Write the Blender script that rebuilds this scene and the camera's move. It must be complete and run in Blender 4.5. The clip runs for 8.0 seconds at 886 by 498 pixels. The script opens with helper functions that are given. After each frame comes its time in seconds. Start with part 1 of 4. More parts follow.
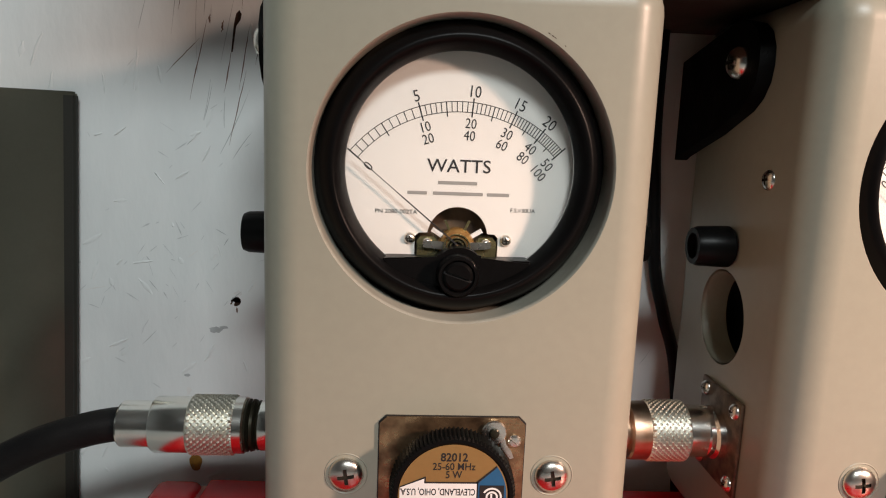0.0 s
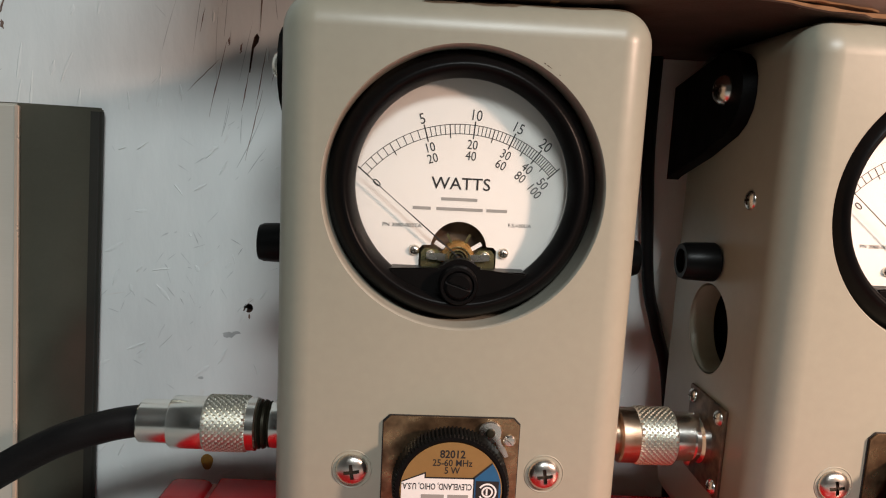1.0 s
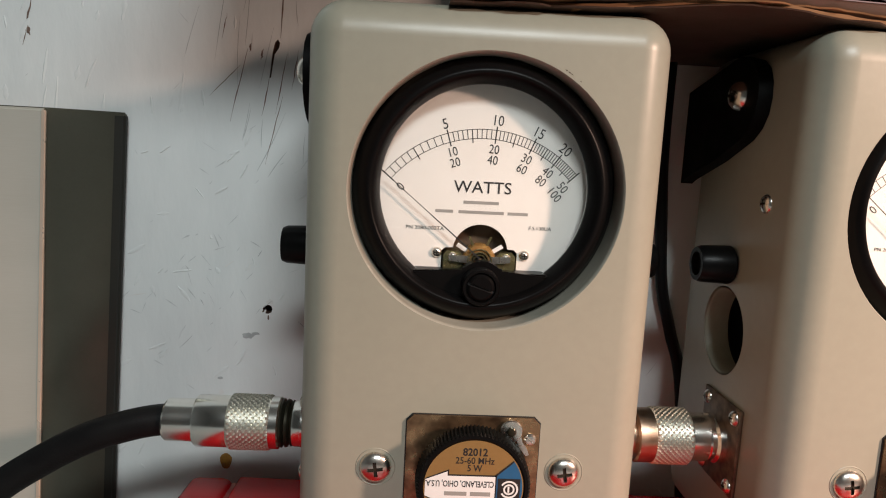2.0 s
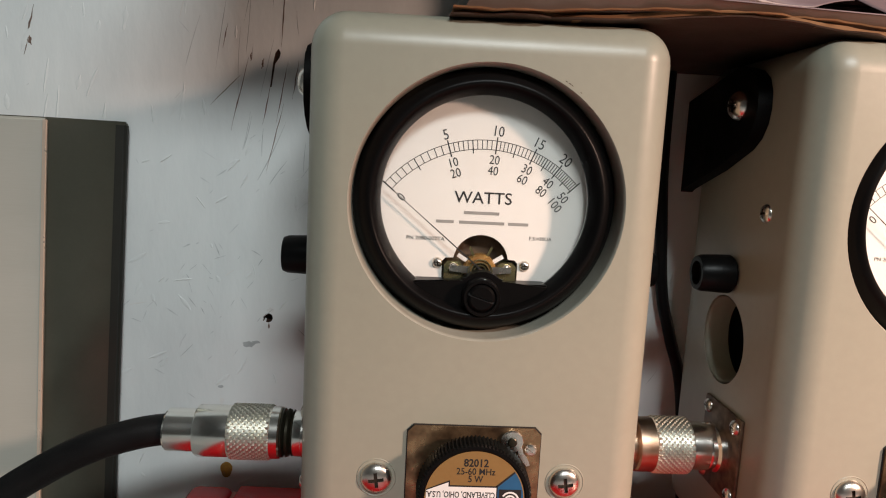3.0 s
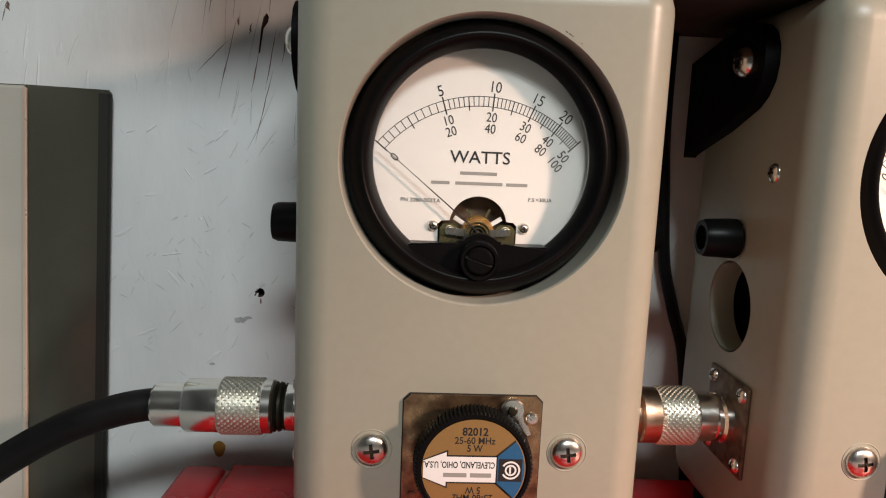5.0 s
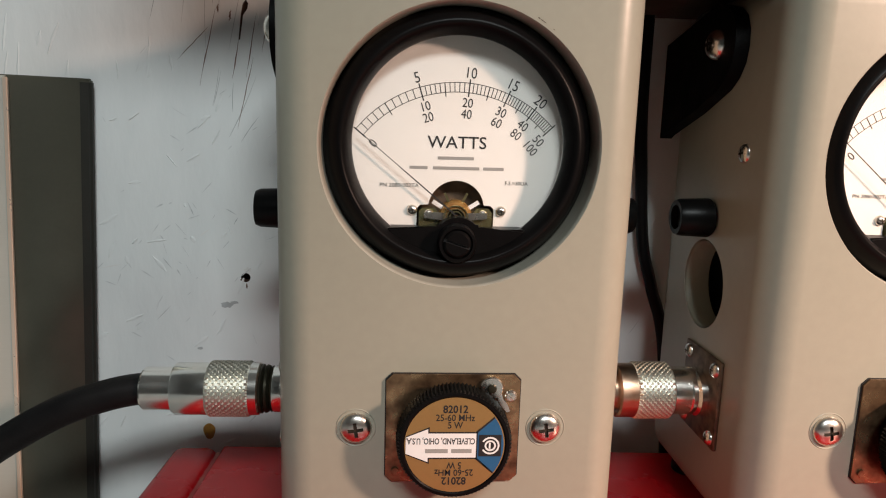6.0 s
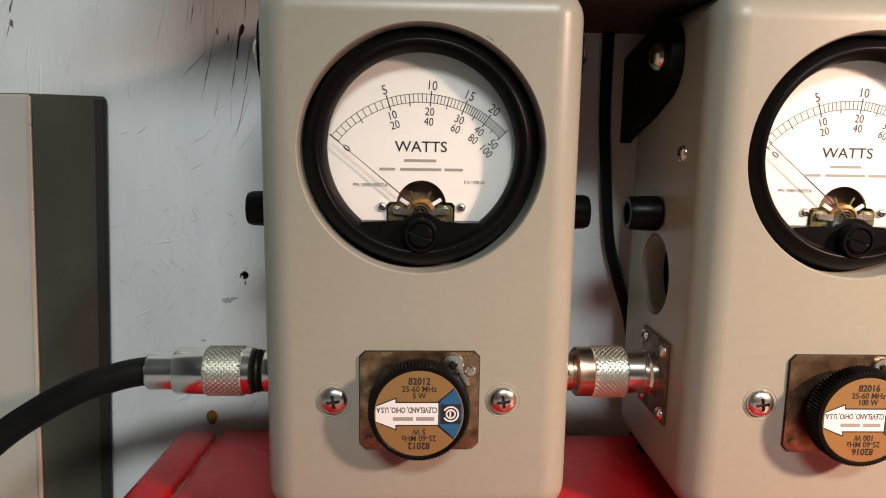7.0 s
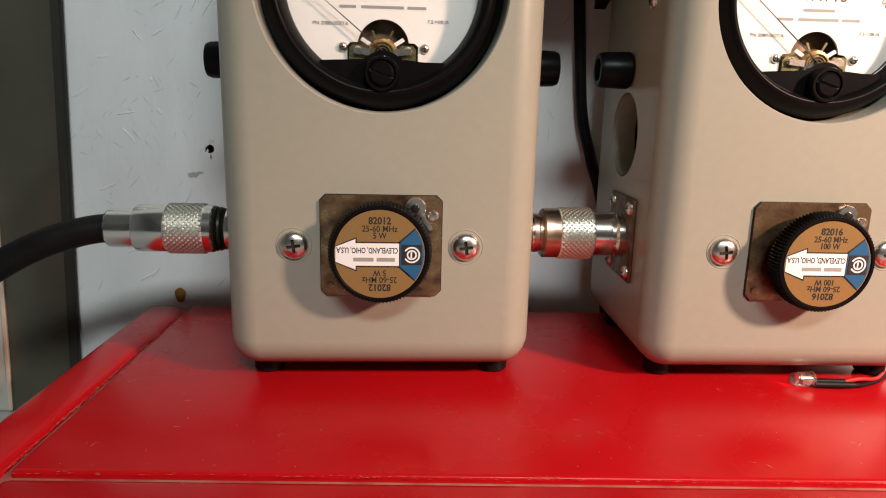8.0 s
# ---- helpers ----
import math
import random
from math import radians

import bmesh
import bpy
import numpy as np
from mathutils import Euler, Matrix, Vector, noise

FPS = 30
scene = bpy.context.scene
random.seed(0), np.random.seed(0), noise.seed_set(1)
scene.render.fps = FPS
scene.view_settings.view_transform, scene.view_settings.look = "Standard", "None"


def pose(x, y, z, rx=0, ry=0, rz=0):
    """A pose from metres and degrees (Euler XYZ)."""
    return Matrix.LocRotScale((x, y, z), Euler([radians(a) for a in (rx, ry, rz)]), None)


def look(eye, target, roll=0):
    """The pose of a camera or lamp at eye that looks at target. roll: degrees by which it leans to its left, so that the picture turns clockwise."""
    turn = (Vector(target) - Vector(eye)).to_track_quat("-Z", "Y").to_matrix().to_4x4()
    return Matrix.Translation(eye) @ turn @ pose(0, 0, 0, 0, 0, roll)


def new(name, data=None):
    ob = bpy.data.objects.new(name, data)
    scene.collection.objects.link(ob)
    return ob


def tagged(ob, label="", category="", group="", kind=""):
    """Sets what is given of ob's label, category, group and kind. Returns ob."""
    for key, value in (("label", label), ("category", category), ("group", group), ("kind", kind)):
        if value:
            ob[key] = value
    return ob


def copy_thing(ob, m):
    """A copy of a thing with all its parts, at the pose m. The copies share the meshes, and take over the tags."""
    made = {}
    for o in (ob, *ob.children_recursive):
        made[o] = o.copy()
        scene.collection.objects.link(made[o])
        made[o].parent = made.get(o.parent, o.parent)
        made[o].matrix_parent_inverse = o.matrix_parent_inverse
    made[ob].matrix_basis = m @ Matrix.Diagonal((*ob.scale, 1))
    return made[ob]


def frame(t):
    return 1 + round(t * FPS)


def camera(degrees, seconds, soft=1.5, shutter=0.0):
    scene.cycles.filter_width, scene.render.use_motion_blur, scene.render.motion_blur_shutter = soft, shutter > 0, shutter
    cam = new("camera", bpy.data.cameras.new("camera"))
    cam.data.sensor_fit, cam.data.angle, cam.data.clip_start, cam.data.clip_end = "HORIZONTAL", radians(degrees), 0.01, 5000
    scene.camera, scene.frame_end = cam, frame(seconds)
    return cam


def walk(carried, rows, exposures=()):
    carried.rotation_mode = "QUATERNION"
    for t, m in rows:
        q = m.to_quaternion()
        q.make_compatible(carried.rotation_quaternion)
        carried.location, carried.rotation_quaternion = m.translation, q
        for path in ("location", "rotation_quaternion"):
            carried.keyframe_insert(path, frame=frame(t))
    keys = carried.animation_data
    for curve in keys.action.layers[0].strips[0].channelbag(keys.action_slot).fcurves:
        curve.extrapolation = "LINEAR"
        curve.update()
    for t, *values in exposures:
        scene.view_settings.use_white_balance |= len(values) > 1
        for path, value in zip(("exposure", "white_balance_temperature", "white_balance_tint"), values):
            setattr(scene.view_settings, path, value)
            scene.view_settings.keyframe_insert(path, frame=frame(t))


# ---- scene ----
cam = camera(65.9, 8.0, soft=1.1)
PATH = [
    (0, (-0.015, -0.173, 0.14), (0.107, 1.797, -0.186), 2.2),
    (0.5, (-0.015, -0.177, 0.141), (0.108, 1.798, -0.152), 2.4),
    (1, (-0.015, -0.187, 0.142), (0.091, 1.789, -0.148), 2.9),
    (1.5, (-0.02, -0.191, 0.142), (0.076, 1.786, -0.144), 3.0),
    (3, (-0.021, -0.191, 0.144), (0.074, 1.788, -0.126), 2.9),
    (3.5, (-0.02, -0.194, 0.147), (0.064, 1.787, -0.115), 2.6),
    (4, (-0.02, -0.196, 0.149), (0.069, 1.785, -0.108), 2.5),
    (4.5, (-0.024, -0.198, 0.145), (0.052, 1.782, -0.127), 2.1),
    (5, (-0.02, -0.184, 0.135), (0.085, 1.791, -0.163), 2.4),
    (5.2, (-0.017, -0.182, 0.135), (0.098, 1.791, -0.171), 1.8),
    (6.3, (-0.017, -0.199, 0.137), (0.119, 1.764, -0.223), 1.7),
    (6.5, (-0.012, -0.208, 0.137), (0.102, 1.76, -0.201), 1.5),
    (7, (-0.002, -0.216, 0.134), (0.082, 1.758, -0.177), 0.9),
    (7.5, (0.008, -0.223, 0.108), (0.12, 1.736, -0.283), 1.4),
    (8, (0.007, -0.219, 0.099), (0.126, 1.726, -0.35), 1.4),
]
walk(cam, [(t, look(eye, target, roll)) for t, eye, target, roll in PATH])

# ---- world and light ----
world = bpy.data.worlds.new("room_air")
scene.world = world
world.use_nodes = True
world.node_tree.nodes["Background"].inputs[0].default_value = (0.75, 0.86, 1.0, 1)
world.node_tree.nodes["Background"].inputs[1].default_value = 0.02

LAMP_AT = (0.495, -0.36, 0.325)
lamp_data = bpy.data.lights.new("work_lamp", "SPOT")
lamp_data.energy, lamp_data.shadow_soft_size = 30.0, 0.027
lamp_data.spot_size, lamp_data.spot_blend = radians(74), 1.0
lamp_data.color = (1.0, 0.67, 0.52)
new("work_lamp", lamp_data).matrix_world = look(LAMP_AT, (0.25, -0.02, 0.0))

tube_data = bpy.data.lights.new("ceiling_tube", "AREA")
tube_data.shape, tube_data.size, tube_data.size_y, tube_data.energy = "RECTANGLE", 0.42, 0.14, 9.8
tube_data.color = (0.88, 0.95, 0.955)
new("ceiling_tube", tube_data).matrix_world = look((0.16, -0.95, 0.88), (-0.05, 0.08, 0.08))


# ---- materials ----
def surface(name, color, rough=0.5, metal=0.0, second=None, spots=30.0, amount=0.5, grain=600.0, bump=0.1, coat=0.0,
            stretch=(1, 1, 1), spec=0.5, depth=0.0004, rvar=0.12):
    """A paint, plastic or metal with blotches at one scale and grain at another."""
    m = bpy.data.materials.new(name)
    m.use_nodes = True
    nt = m.node_tree
    n, l = nt.nodes, nt.links
    b = n["Principled BSDF"]
    b.inputs["Metallic"].default_value = metal
    b.inputs["Coat Weight"].default_value = coat
    b.inputs["Coat Roughness"].default_value = 0.15
    b.inputs["Specular IOR Level"].default_value = spec
    co = n.new("ShaderNodeTexCoord")
    mp = n.new("ShaderNodeMapping")
    mp.inputs["Scale"].default_value = stretch
    l.new(co.outputs["Object"], mp.inputs["Vector"])
    big = n.new("ShaderNodeTexNoise")
    big.inputs["Scale"].default_value = spots
    big.inputs["Detail"].default_value = 6
    l.new(mp.outputs[0], big.inputs["Vector"])
    fine = n.new("ShaderNodeTexNoise")
    fine.inputs["Scale"].default_value = grain
    fine.inputs["Detail"].default_value = 4
    l.new(mp.outputs[0], fine.inputs["Vector"])
    ramp = n.new("ShaderNodeValToRGB")
    ramp.color_ramp.elements[0].position, ramp.color_ramp.elements[1].position = 0.35, 0.7
    c2 = second or tuple(c * 0.85 for c in color)
    ramp.color_ramp.elements[0].color = (*color, 1)
    ramp.color_ramp.elements[1].color = (*[a + (q - a) * amount for a, q in zip(color, c2)], 1)
    l.new(big.outputs[0], ramp.inputs[0])
    mix = n.new("ShaderNodeMixRGB")
    mix.blend_type = "OVERLAY"
    mix.inputs[0].default_value = 0.06
    l.new(ramp.outputs[0], mix.inputs[1])
    l.new(fine.outputs[0], mix.inputs[2])
    l.new(mix.outputs[0], b.inputs["Base Color"])
    rm = n.new("ShaderNodeMapRange")
    rm.inputs["To Min"].default_value = max(0.02, rough - rvar)
    rm.inputs["To Max"].default_value = min(1, rough + rvar)
    l.new(big.outputs[0], rm.inputs[0])
    l.new(rm.outputs[0], b.inputs["Roughness"])
    if bump:
        bp = n.new("ShaderNodeBump")
        bp.inputs["Strength"].default_value = bump
        bp.inputs["Distance"].default_value = depth
        l.new(fine.outputs[0], bp.inputs["Height"])
        l.new(bp.outputs[0], b.inputs["Normal"])
    return m


def clear(name, tint=(1, 1, 1), rough=0.02):
    """Thin clear pane: see-through with a gloss."""
    m = bpy.data.materials.new(name)
    m.use_nodes = True
    n, l = m.node_tree.nodes, m.node_tree.links
    out = n["Material Output"]
    tr, gl, fr, mx = (n.new("ShaderNodeBsdfTransparent"), n.new("ShaderNodeBsdfGlossy"), n.new("ShaderNodeFresnel"), n.new("ShaderNodeMixShader"))
    tr.inputs[0].default_value = (*tint, 1)
    gl.inputs["Roughness"].default_value = rough
    fr.inputs[0].default_value = 1.45
    l.new(fr.outputs[0], mx.inputs[0])
    l.new(tr.outputs[0], mx.inputs[1])
    l.new(gl.outputs[0], mx.inputs[2])
    l.new(mx.outputs[0], out.inputs[0])
    return m


CASE = surface("case_paint", (0.325, 0.313, 0.250), 0.35, second=(0.29, 0.282, 0.222), spots=18, grain=300, bump=0.10, amount=0.5, depth=0.0003)
# lighter copy of the case paint: light on the cut edges, put into the colour
LIP = surface("lit_case_paint", (0.38, 0.365, 0.305), 0.42, second=(0.30, 0.27, 0.21), spots=220, grain=1200)
BLACK = surface("black_phenolic", (0.004, 0.0036, 0.0036), 0.34, spec=0.09, second=(0.006, 0.0055, 0.0055), spots=60, grain=1500, bump=0.08, rvar=0.08)
RUBBER = surface("black_rubber", (0.004, 0.004, 0.0045), 0.50, spec=0.2, second=(0.008, 0.008, 0.008), spots=90, grain=1400, bump=0.25)
LEATHER = surface("black_leather", (0.0025, 0.0025, 0.0025), 0.5, spec=0.06, second=(0.004, 0.0035, 0.0035), spots=120, grain=1800, bump=0.4)
DIAL = surface("dial_card", (0.80, 0.775, 0.73), 0.55, second=(0.76, 0.72, 0.66), spots=40, grain=900, bump=0.03)
INK = surface("black_ink", (0.014, 0.013, 0.013), 0.6, grain=900, bump=0)
BRASS = surface("tarnished_brass", (0.42, 0.27, 0.15), 0.30, 0.85, second=(0.10, 0.06, 0.035), spots=190, grain=900, amount=1.0, bump=0.2, rvar=0.2)
GOLD = surface("gold_foil", (0.42, 0.25, 0.09), 0.36, 0.60, second=(0.37, 0.22, 0.08), spots=90, grain=1200, bump=0.04)
BLUE = surface("blue_print", (0.018, 0.10, 0.22), 0.4, second=(0.014, 0.085, 0.19), spots=90)
WHITE = surface("white_print", (0.82, 0.82, 0.80), 0.45, spots=120)
STEEL = surface("nickel_plate", (0.78, 0.74, 0.68), 0.27, 1.0, second=(0.58, 0.53, 0.46), spots=120, grain=1600, bump=0.05, rvar=0.08)
SILVER = surface("silver_plate", (0.94, 0.92, 0.88), 0.20, 1.0, second=(0.78, 0.72, 0.62), spots=70, grain=300, bump=0.015, rvar=0.07)
KNURL = surface("knurled_silver", (0.90, 0.87, 0.78), 0.42, 1.0, second=(0.74, 0.68, 0.52), spots=120, grain=900, bump=0.03, rvar=0.08)
BRONZE = surface("worn_bronze", (0.46, 0.30, 0.20), 0.32, 1.0, second=(0.60, 0.50, 0.40), spots=160, grain=900, amount=0.8)
OLIVE = surface("dark_olive_metal", (0.05, 0.045, 0.03), 0.35, 0.7, second=(0.02, 0.018, 0.012), spots=300, grain=900)
DARKBRASS = surface("dark_brass", (0.20, 0.13, 0.08), 0.45, 0.6, second=(0.06, 0.04, 0.03), spots=260, grain=900, amount=1.0)
# pale coppery colour for the highlight on the display unit's edge
EDGE_GLINT = surface("edge_glint", (0.92, 0.74, 0.60), 0.30, 0.5, second=(0.80, 0.60, 0.46), spots=60)
AMBER = surface("amber_varnish", (0.30, 0.15, 0.05), 0.25, 0.3, second=(0.45, 0.28, 0.08), spots=500, grain=1500)
MOVE = surface("movement_brass", (0.46, 0.40, 0.20), 0.28, 0.9, second=(0.25, 0.24, 0.12), spots=300, grain=1200, amount=1.0)
RED = surface("red_enamel", (0.42, 0.004, 0.007), 0.26, second=(0.34, 0.005, 0.008), spots=14, grain=160, bump=0.06, spec=0.20, rvar=0.10)
SEAM = surface("worn_seam", (0.36, 0.19, 0.13), 0.6, second=(0.30, 0.03, 0.03), spots=90, grain=700, amount=1.0, bump=0.3)
BOARD = surface("white_board_paint", (0.80, 0.82, 0.81), 0.42, second=(0.66, 0.69, 0.69), spots=22, grain=60, bump=0.34, depth=0.0018, stretch=(1.5, 1, 0.6), amount=0.7)
WOOD = surface("bare_wood", (0.075, 0.035, 0.02), 0.8, second=(0.03, 0.015, 0.01), spots=400, grain=900, bump=0.4)
SCUFF = surface("grey_scuff", (0.46, 0.48, 0.48), 0.6, second=(0.24, 0.25, 0.25), spots=300)
SCUFF_PALE = surface("pale_scuff", (0.78, 0.78, 0.76), 0.5, spots=300)
STREAK = surface("brown_streak", (0.22, 0.15, 0.12), 0.8, second=(0.10, 0.06, 0.045), spots=500, amount=1.0)
DENT = surface("dent_grey", (0.68, 0.70, 0.70), 0.6, second=(0.50, 0.52, 0.52), spots=260, amount=1.0)
DRIP = surface("amber_drip", (0.42, 0.23, 0.05), 0.25, second=(0.25, 0.13, 0.04), spots=500, amount=1.0)
BRUSHED = surface("brushed_silver", (0.62, 0.60, 0.53), 0.40, 0.35, second=(0.67, 0.64, 0.57), spots=14, grain=900, bump=0.06, stretch=(0.15, 1, 3))
GUNMETAL = surface("dark_side_paint", (0.110, 0.106, 0.080), 0.34, 0.5, second=(0.078, 0.075, 0.056), spots=40, grain=800, bump=0.05)
STRIP = surface("dark_edge_paint", (0.03, 0.029, 0.024), 0.4, second=(0.02, 0.02, 0.017), spots=60, spec=0.3)
SCREEN = surface("dark_display", (0.012, 0.022, 0.018), 0.15, second=(0.02, 0.035, 0.03), spots=30, bump=0)
# cardboard brown taken down nearly to black: the underside's shade is in the colour
KRAFT = surface("shaded_kraft_liner", (0.055, 0.028, 0.016), 0.85, second=(0.04, 0.02, 0.011), spots=90, grain=700, bump=0.4)
CARD = surface("brown_cardboard", (0.30, 0.15, 0.065), 0.8, second=(0.17, 0.08, 0.035), spots=90, grain=700, bump=0.4, stretch=(0.3, 1, 2))
TORN = surface("torn_paper_fibre", (0.50, 0.39, 0.37), 0.8, second=(0.40, 0.30, 0.28), spots=200, bump=0.3)
PAPER = surface("white_paper", (0.20, 0.142, 0.152), 0.6, second=(0.15, 0.105, 0.115), spots=30, grain=500, bump=0.1)
GREY_CARD = surface("grey_card", (0.14, 0.088, 0.066), 0.5, second=(0.10, 0.060, 0.045), spots=30, grain=500, bump=0.1)
GROMMET = surface("grey_green_pocket", (0.30, 0.31, 0.25), 0.4, second=(0.22, 0.22, 0.17), spots=60, grain=800)
BENCH = surface("bench_paint", (0.42, 0.42, 0.40), 0.6, spots=8, grain=200)
ROOM = surface("room_paint", (0.32, 0.32, 0.31), 0.8, spots=2, grain=40)
REDWIRE = surface("red_wire", (0.55, 0.02, 0.02), 0.4, spots=200)
SCRATCH = surface("pink_scratch", (0.55, 0.22, 0.20), 0.5, spots=300)
GREYINK = surface("grey_ink", (0.30, 0.29, 0.27), 0.6, grain=900, bump=0)
CAP = surface("black_cap", (0.004, 0.004, 0.004), 0.36, spec=0.10, second=(0.005, 0.005, 0.005), spots=90)
RECESS = surface("dark_recess", (0.07, 0.055, 0.04), 0.5, 0.6, second=(0.03, 0.025, 0.02), spots=300)
GLASS = clear("meter_glass")
LENS = surface("led_epoxy", (1.0, 0.97, 0.97), 0.05, spots=200, bump=0, rvar=0.03)
LENS.node_tree.nodes["Principled BSDF"].inputs["Transmission Weight"].default_value = 1.0


# ---- mesh helpers ----
def smooth(me, angle=35):
    me.shade_smooth()
    me.set_sharp_from_angle(angle=radians(angle))
    return me


def mesh_of(bm, name, angle=35):
    bmesh.ops.recalc_face_normals(bm, faces=bm.faces)
    me = bpy.data.meshes.new(name)
    bm.to_mesh(me)
    bm.free()
    return smooth(me, angle)


def part(name, bm, material, parent=None, label="", angle=35, m=None):
    me = bm if isinstance(bm, bpy.types.Mesh) else mesh_of(bm, name, angle)
    if not me.materials:
        me.materials.append(material)
    ob = new(name, me)
    ob.parent = parent
    if m is not None:
        ob.matrix_basis = m
    return tagged(ob, label) if label else ob


def thing(name, label, category, group="", m=None):
    ob = new(name)
    ob.empty_display_size = 0.02
    if m is not None:
        ob.matrix_basis = m
    return tagged(ob, label, category, group)


def box(x0, x1, y0, y1, z0, z1, r=0.0, seg=2, bm=None):
    own = bm or bmesh.new()
    made = bmesh.ops.create_cube(own, size=1)["verts"]
    for v in made:
        v.co = Vector((x0 + (v.co.x + 0.5) * (x1 - x0), y0 + (v.co.y + 0.5) * (y1 - y0), z0 + (v.co.z + 0.5) * (z1 - z0)))
    if r:
        edges = list({e for v in made for e in v.link_edges})
        bmesh.ops.bevel(own, geom=edges, offset=r, segments=seg, profile=0.5, affect="EDGES")
    return own


AXES = {"x": pose(0, 0, 0, 0, 90, 0), "-x": pose(0, 0, 0, 0, -90, 0), "y": pose(0, 0, 0, -90, 0, 0), "-y": pose(0, 0, 0, 90, 0, 0), "z": Matrix.Identity(4)}


def lathe(profile, axis="z", at=(0, 0, 0), seg=48, bm=None, teeth=0, tooth=0.0):
    """Turns (radius, height) pairs about an axis; open ends with a radius are capped. teeth: ridges round the rim."""
    own = bm or bmesh.new()
    turn = Matrix.Translation(at) @ AXES[axis]
    rings = []
    for r, h, *rough in profile:
        if r < 1e-7:
            rings.append([own.verts.new(turn @ Vector((0, 0, h)))])
            continue
        ring = []
        for i in range(seg):
            a = 2 * math.pi * i / seg
            q = r - (tooth if (rough and rough[0] and i % 2) else 0)
            ring.append(own.verts.new(turn @ Vector((q * math.cos(a), q * math.sin(a), h))))
        rings.append(ring)
    for a, b in zip(rings, rings[1:]):
        for i in range(seg):
            j = (i + 1) % seg
            if len(a) == 1 and len(b) == 1:
                continue
            if len(a) == 1:
                own.faces.new((a[0], b[i], b[j]))
            elif len(b) == 1:
                own.faces.new((a[i], a[j], b[0]))
            else:
                own.faces.new((a[i], a[j], b[j], b[i]))
    return own


def rod(r, h0, h1, axis="z", at=(0, 0, 0), seg=32, bevel=0.0, bm=None):
    b = bevel
    prof = [(0, h0), (r - b, h0), (r, h0 + b), (r, h1 - b), (r - b, h1), (0, h1)] if b else [(0, h0), (r, h0), (r, h1), (0, h1)]
    return lathe(prof, axis, at, seg, bm)


def knurl(r, h0, h1, axis, at, around=34, along=9, high=0.00050):
    """A sleeve with a diamond knurl."""
    own = bmesh.new()
    turn = Matrix.Translation(at) @ AXES[axis]
    n, rows = around * 4, along * 4
    grid = []
    for k in range(rows + 1):
        h = h0 + (h1 - h0) * k / rows
        ring = []
        for i in range(n):
            a = 2 * math.pi * i / n
            up = high * (2 * min(abs(math.sin(math.pi * (i + k) / 4)), abs(math.sin(math.pi * (i - k) / 4))) - 1)
            up = -high if k in (0, rows) else up
            ring.append(own.verts.new(turn @ Vector(((r + up) * math.cos(a), (r + up) * math.sin(a), h))))
        grid.append(ring)
    for a, b in zip(grid, grid[1:]):
        for i in range(n):
            j = (i + 1) % n
            own.faces.new((a[i], a[j], b[j], b[i]))
    for ring, h in ((grid[0], h0), (grid[-1], h1)):
        c = [own.verts.new(turn @ Vector((r * 0.8 * math.cos(2 * math.pi * i / n), r * 0.8 * math.sin(2 * math.pi * i / n), h))) for i in range(n)]
        for i in range(n):
            j = (i + 1) % n
            own.faces.new((ring[i], ring[j], c[j], c[i]))
    return own


def slab(outline, y0, y1, bm=None):
    """An outline of (x, z) pairs, made solid from y0 (front) to y1."""
    own = bm or bmesh.new()
    a = [own.verts.new((x, y0, z)) for x, z in outline]
    b = [own.verts.new((x, y1, z)) for x, z in outline]
    own.faces.new(a)
    own.faces.new(b[::-1])
    for i in range(len(a)):
        j = (i + 1) % len(a)
        own.faces.new((a[i], b[i], b[j], a[j]))
    return own


def arc(cx, cz, r, a0, a1, n=24):
    """Points of a circle; degrees from +x towards +z."""
    return [(cx + r * math.cos(radians(a0 + (a1 - a0) * i / n)), cz + r * math.sin(radians(a0 + (a1 - a0) * i / n))) for i in range(n + 1)]


def tube(points, r, seg=20, bm=None, radii=None):
    """A round cable through points, smoothed."""
    own = bm or bmesh.new()
    pts = [Vector(p) for p in points]
    fine = []
    for i in range(len(pts) - 1):
        p0, p1, p2, p3 = pts[max(i - 1, 0)], pts[i], pts[i + 1], pts[min(i + 2, len(pts) - 1)]
        for k in range(10):
            t = k / 10
            fine.append(0.5 * ((2 * p1) + (p2 - p0) * t + (2 * p0 - 5 * p1 + 4 * p2 - p3) * t * t + (3 * p1 - p0 - 3 * p2 + p3) * t ** 3))
    fine.append(pts[-1])
    rings, side = [], None
    for i, p in enumerate(fine):
        d = (fine[min(i + 1, len(fine) - 1)] - fine[max(i - 1, 0)]).normalized()
        if side is None:
            side = d.orthogonal().normalized()
        side = (side - d * side.dot(d)).normalized()
        up = d.cross(side)
        rings.append([own.verts.new(p + r * (side * math.cos(2 * math.pi * k / seg) + up * math.sin(2 * math.pi * k / seg))) for k in range(seg)])
    for a, b in zip(rings, rings[1:]):
        for k in range(seg):
            own.faces.new((a[k], a[(k + 1) % seg], b[(k + 1) % seg], b[k]))
    own.faces.new(rings[0])
    own.faces.new(rings[-1][::-1])
    return own


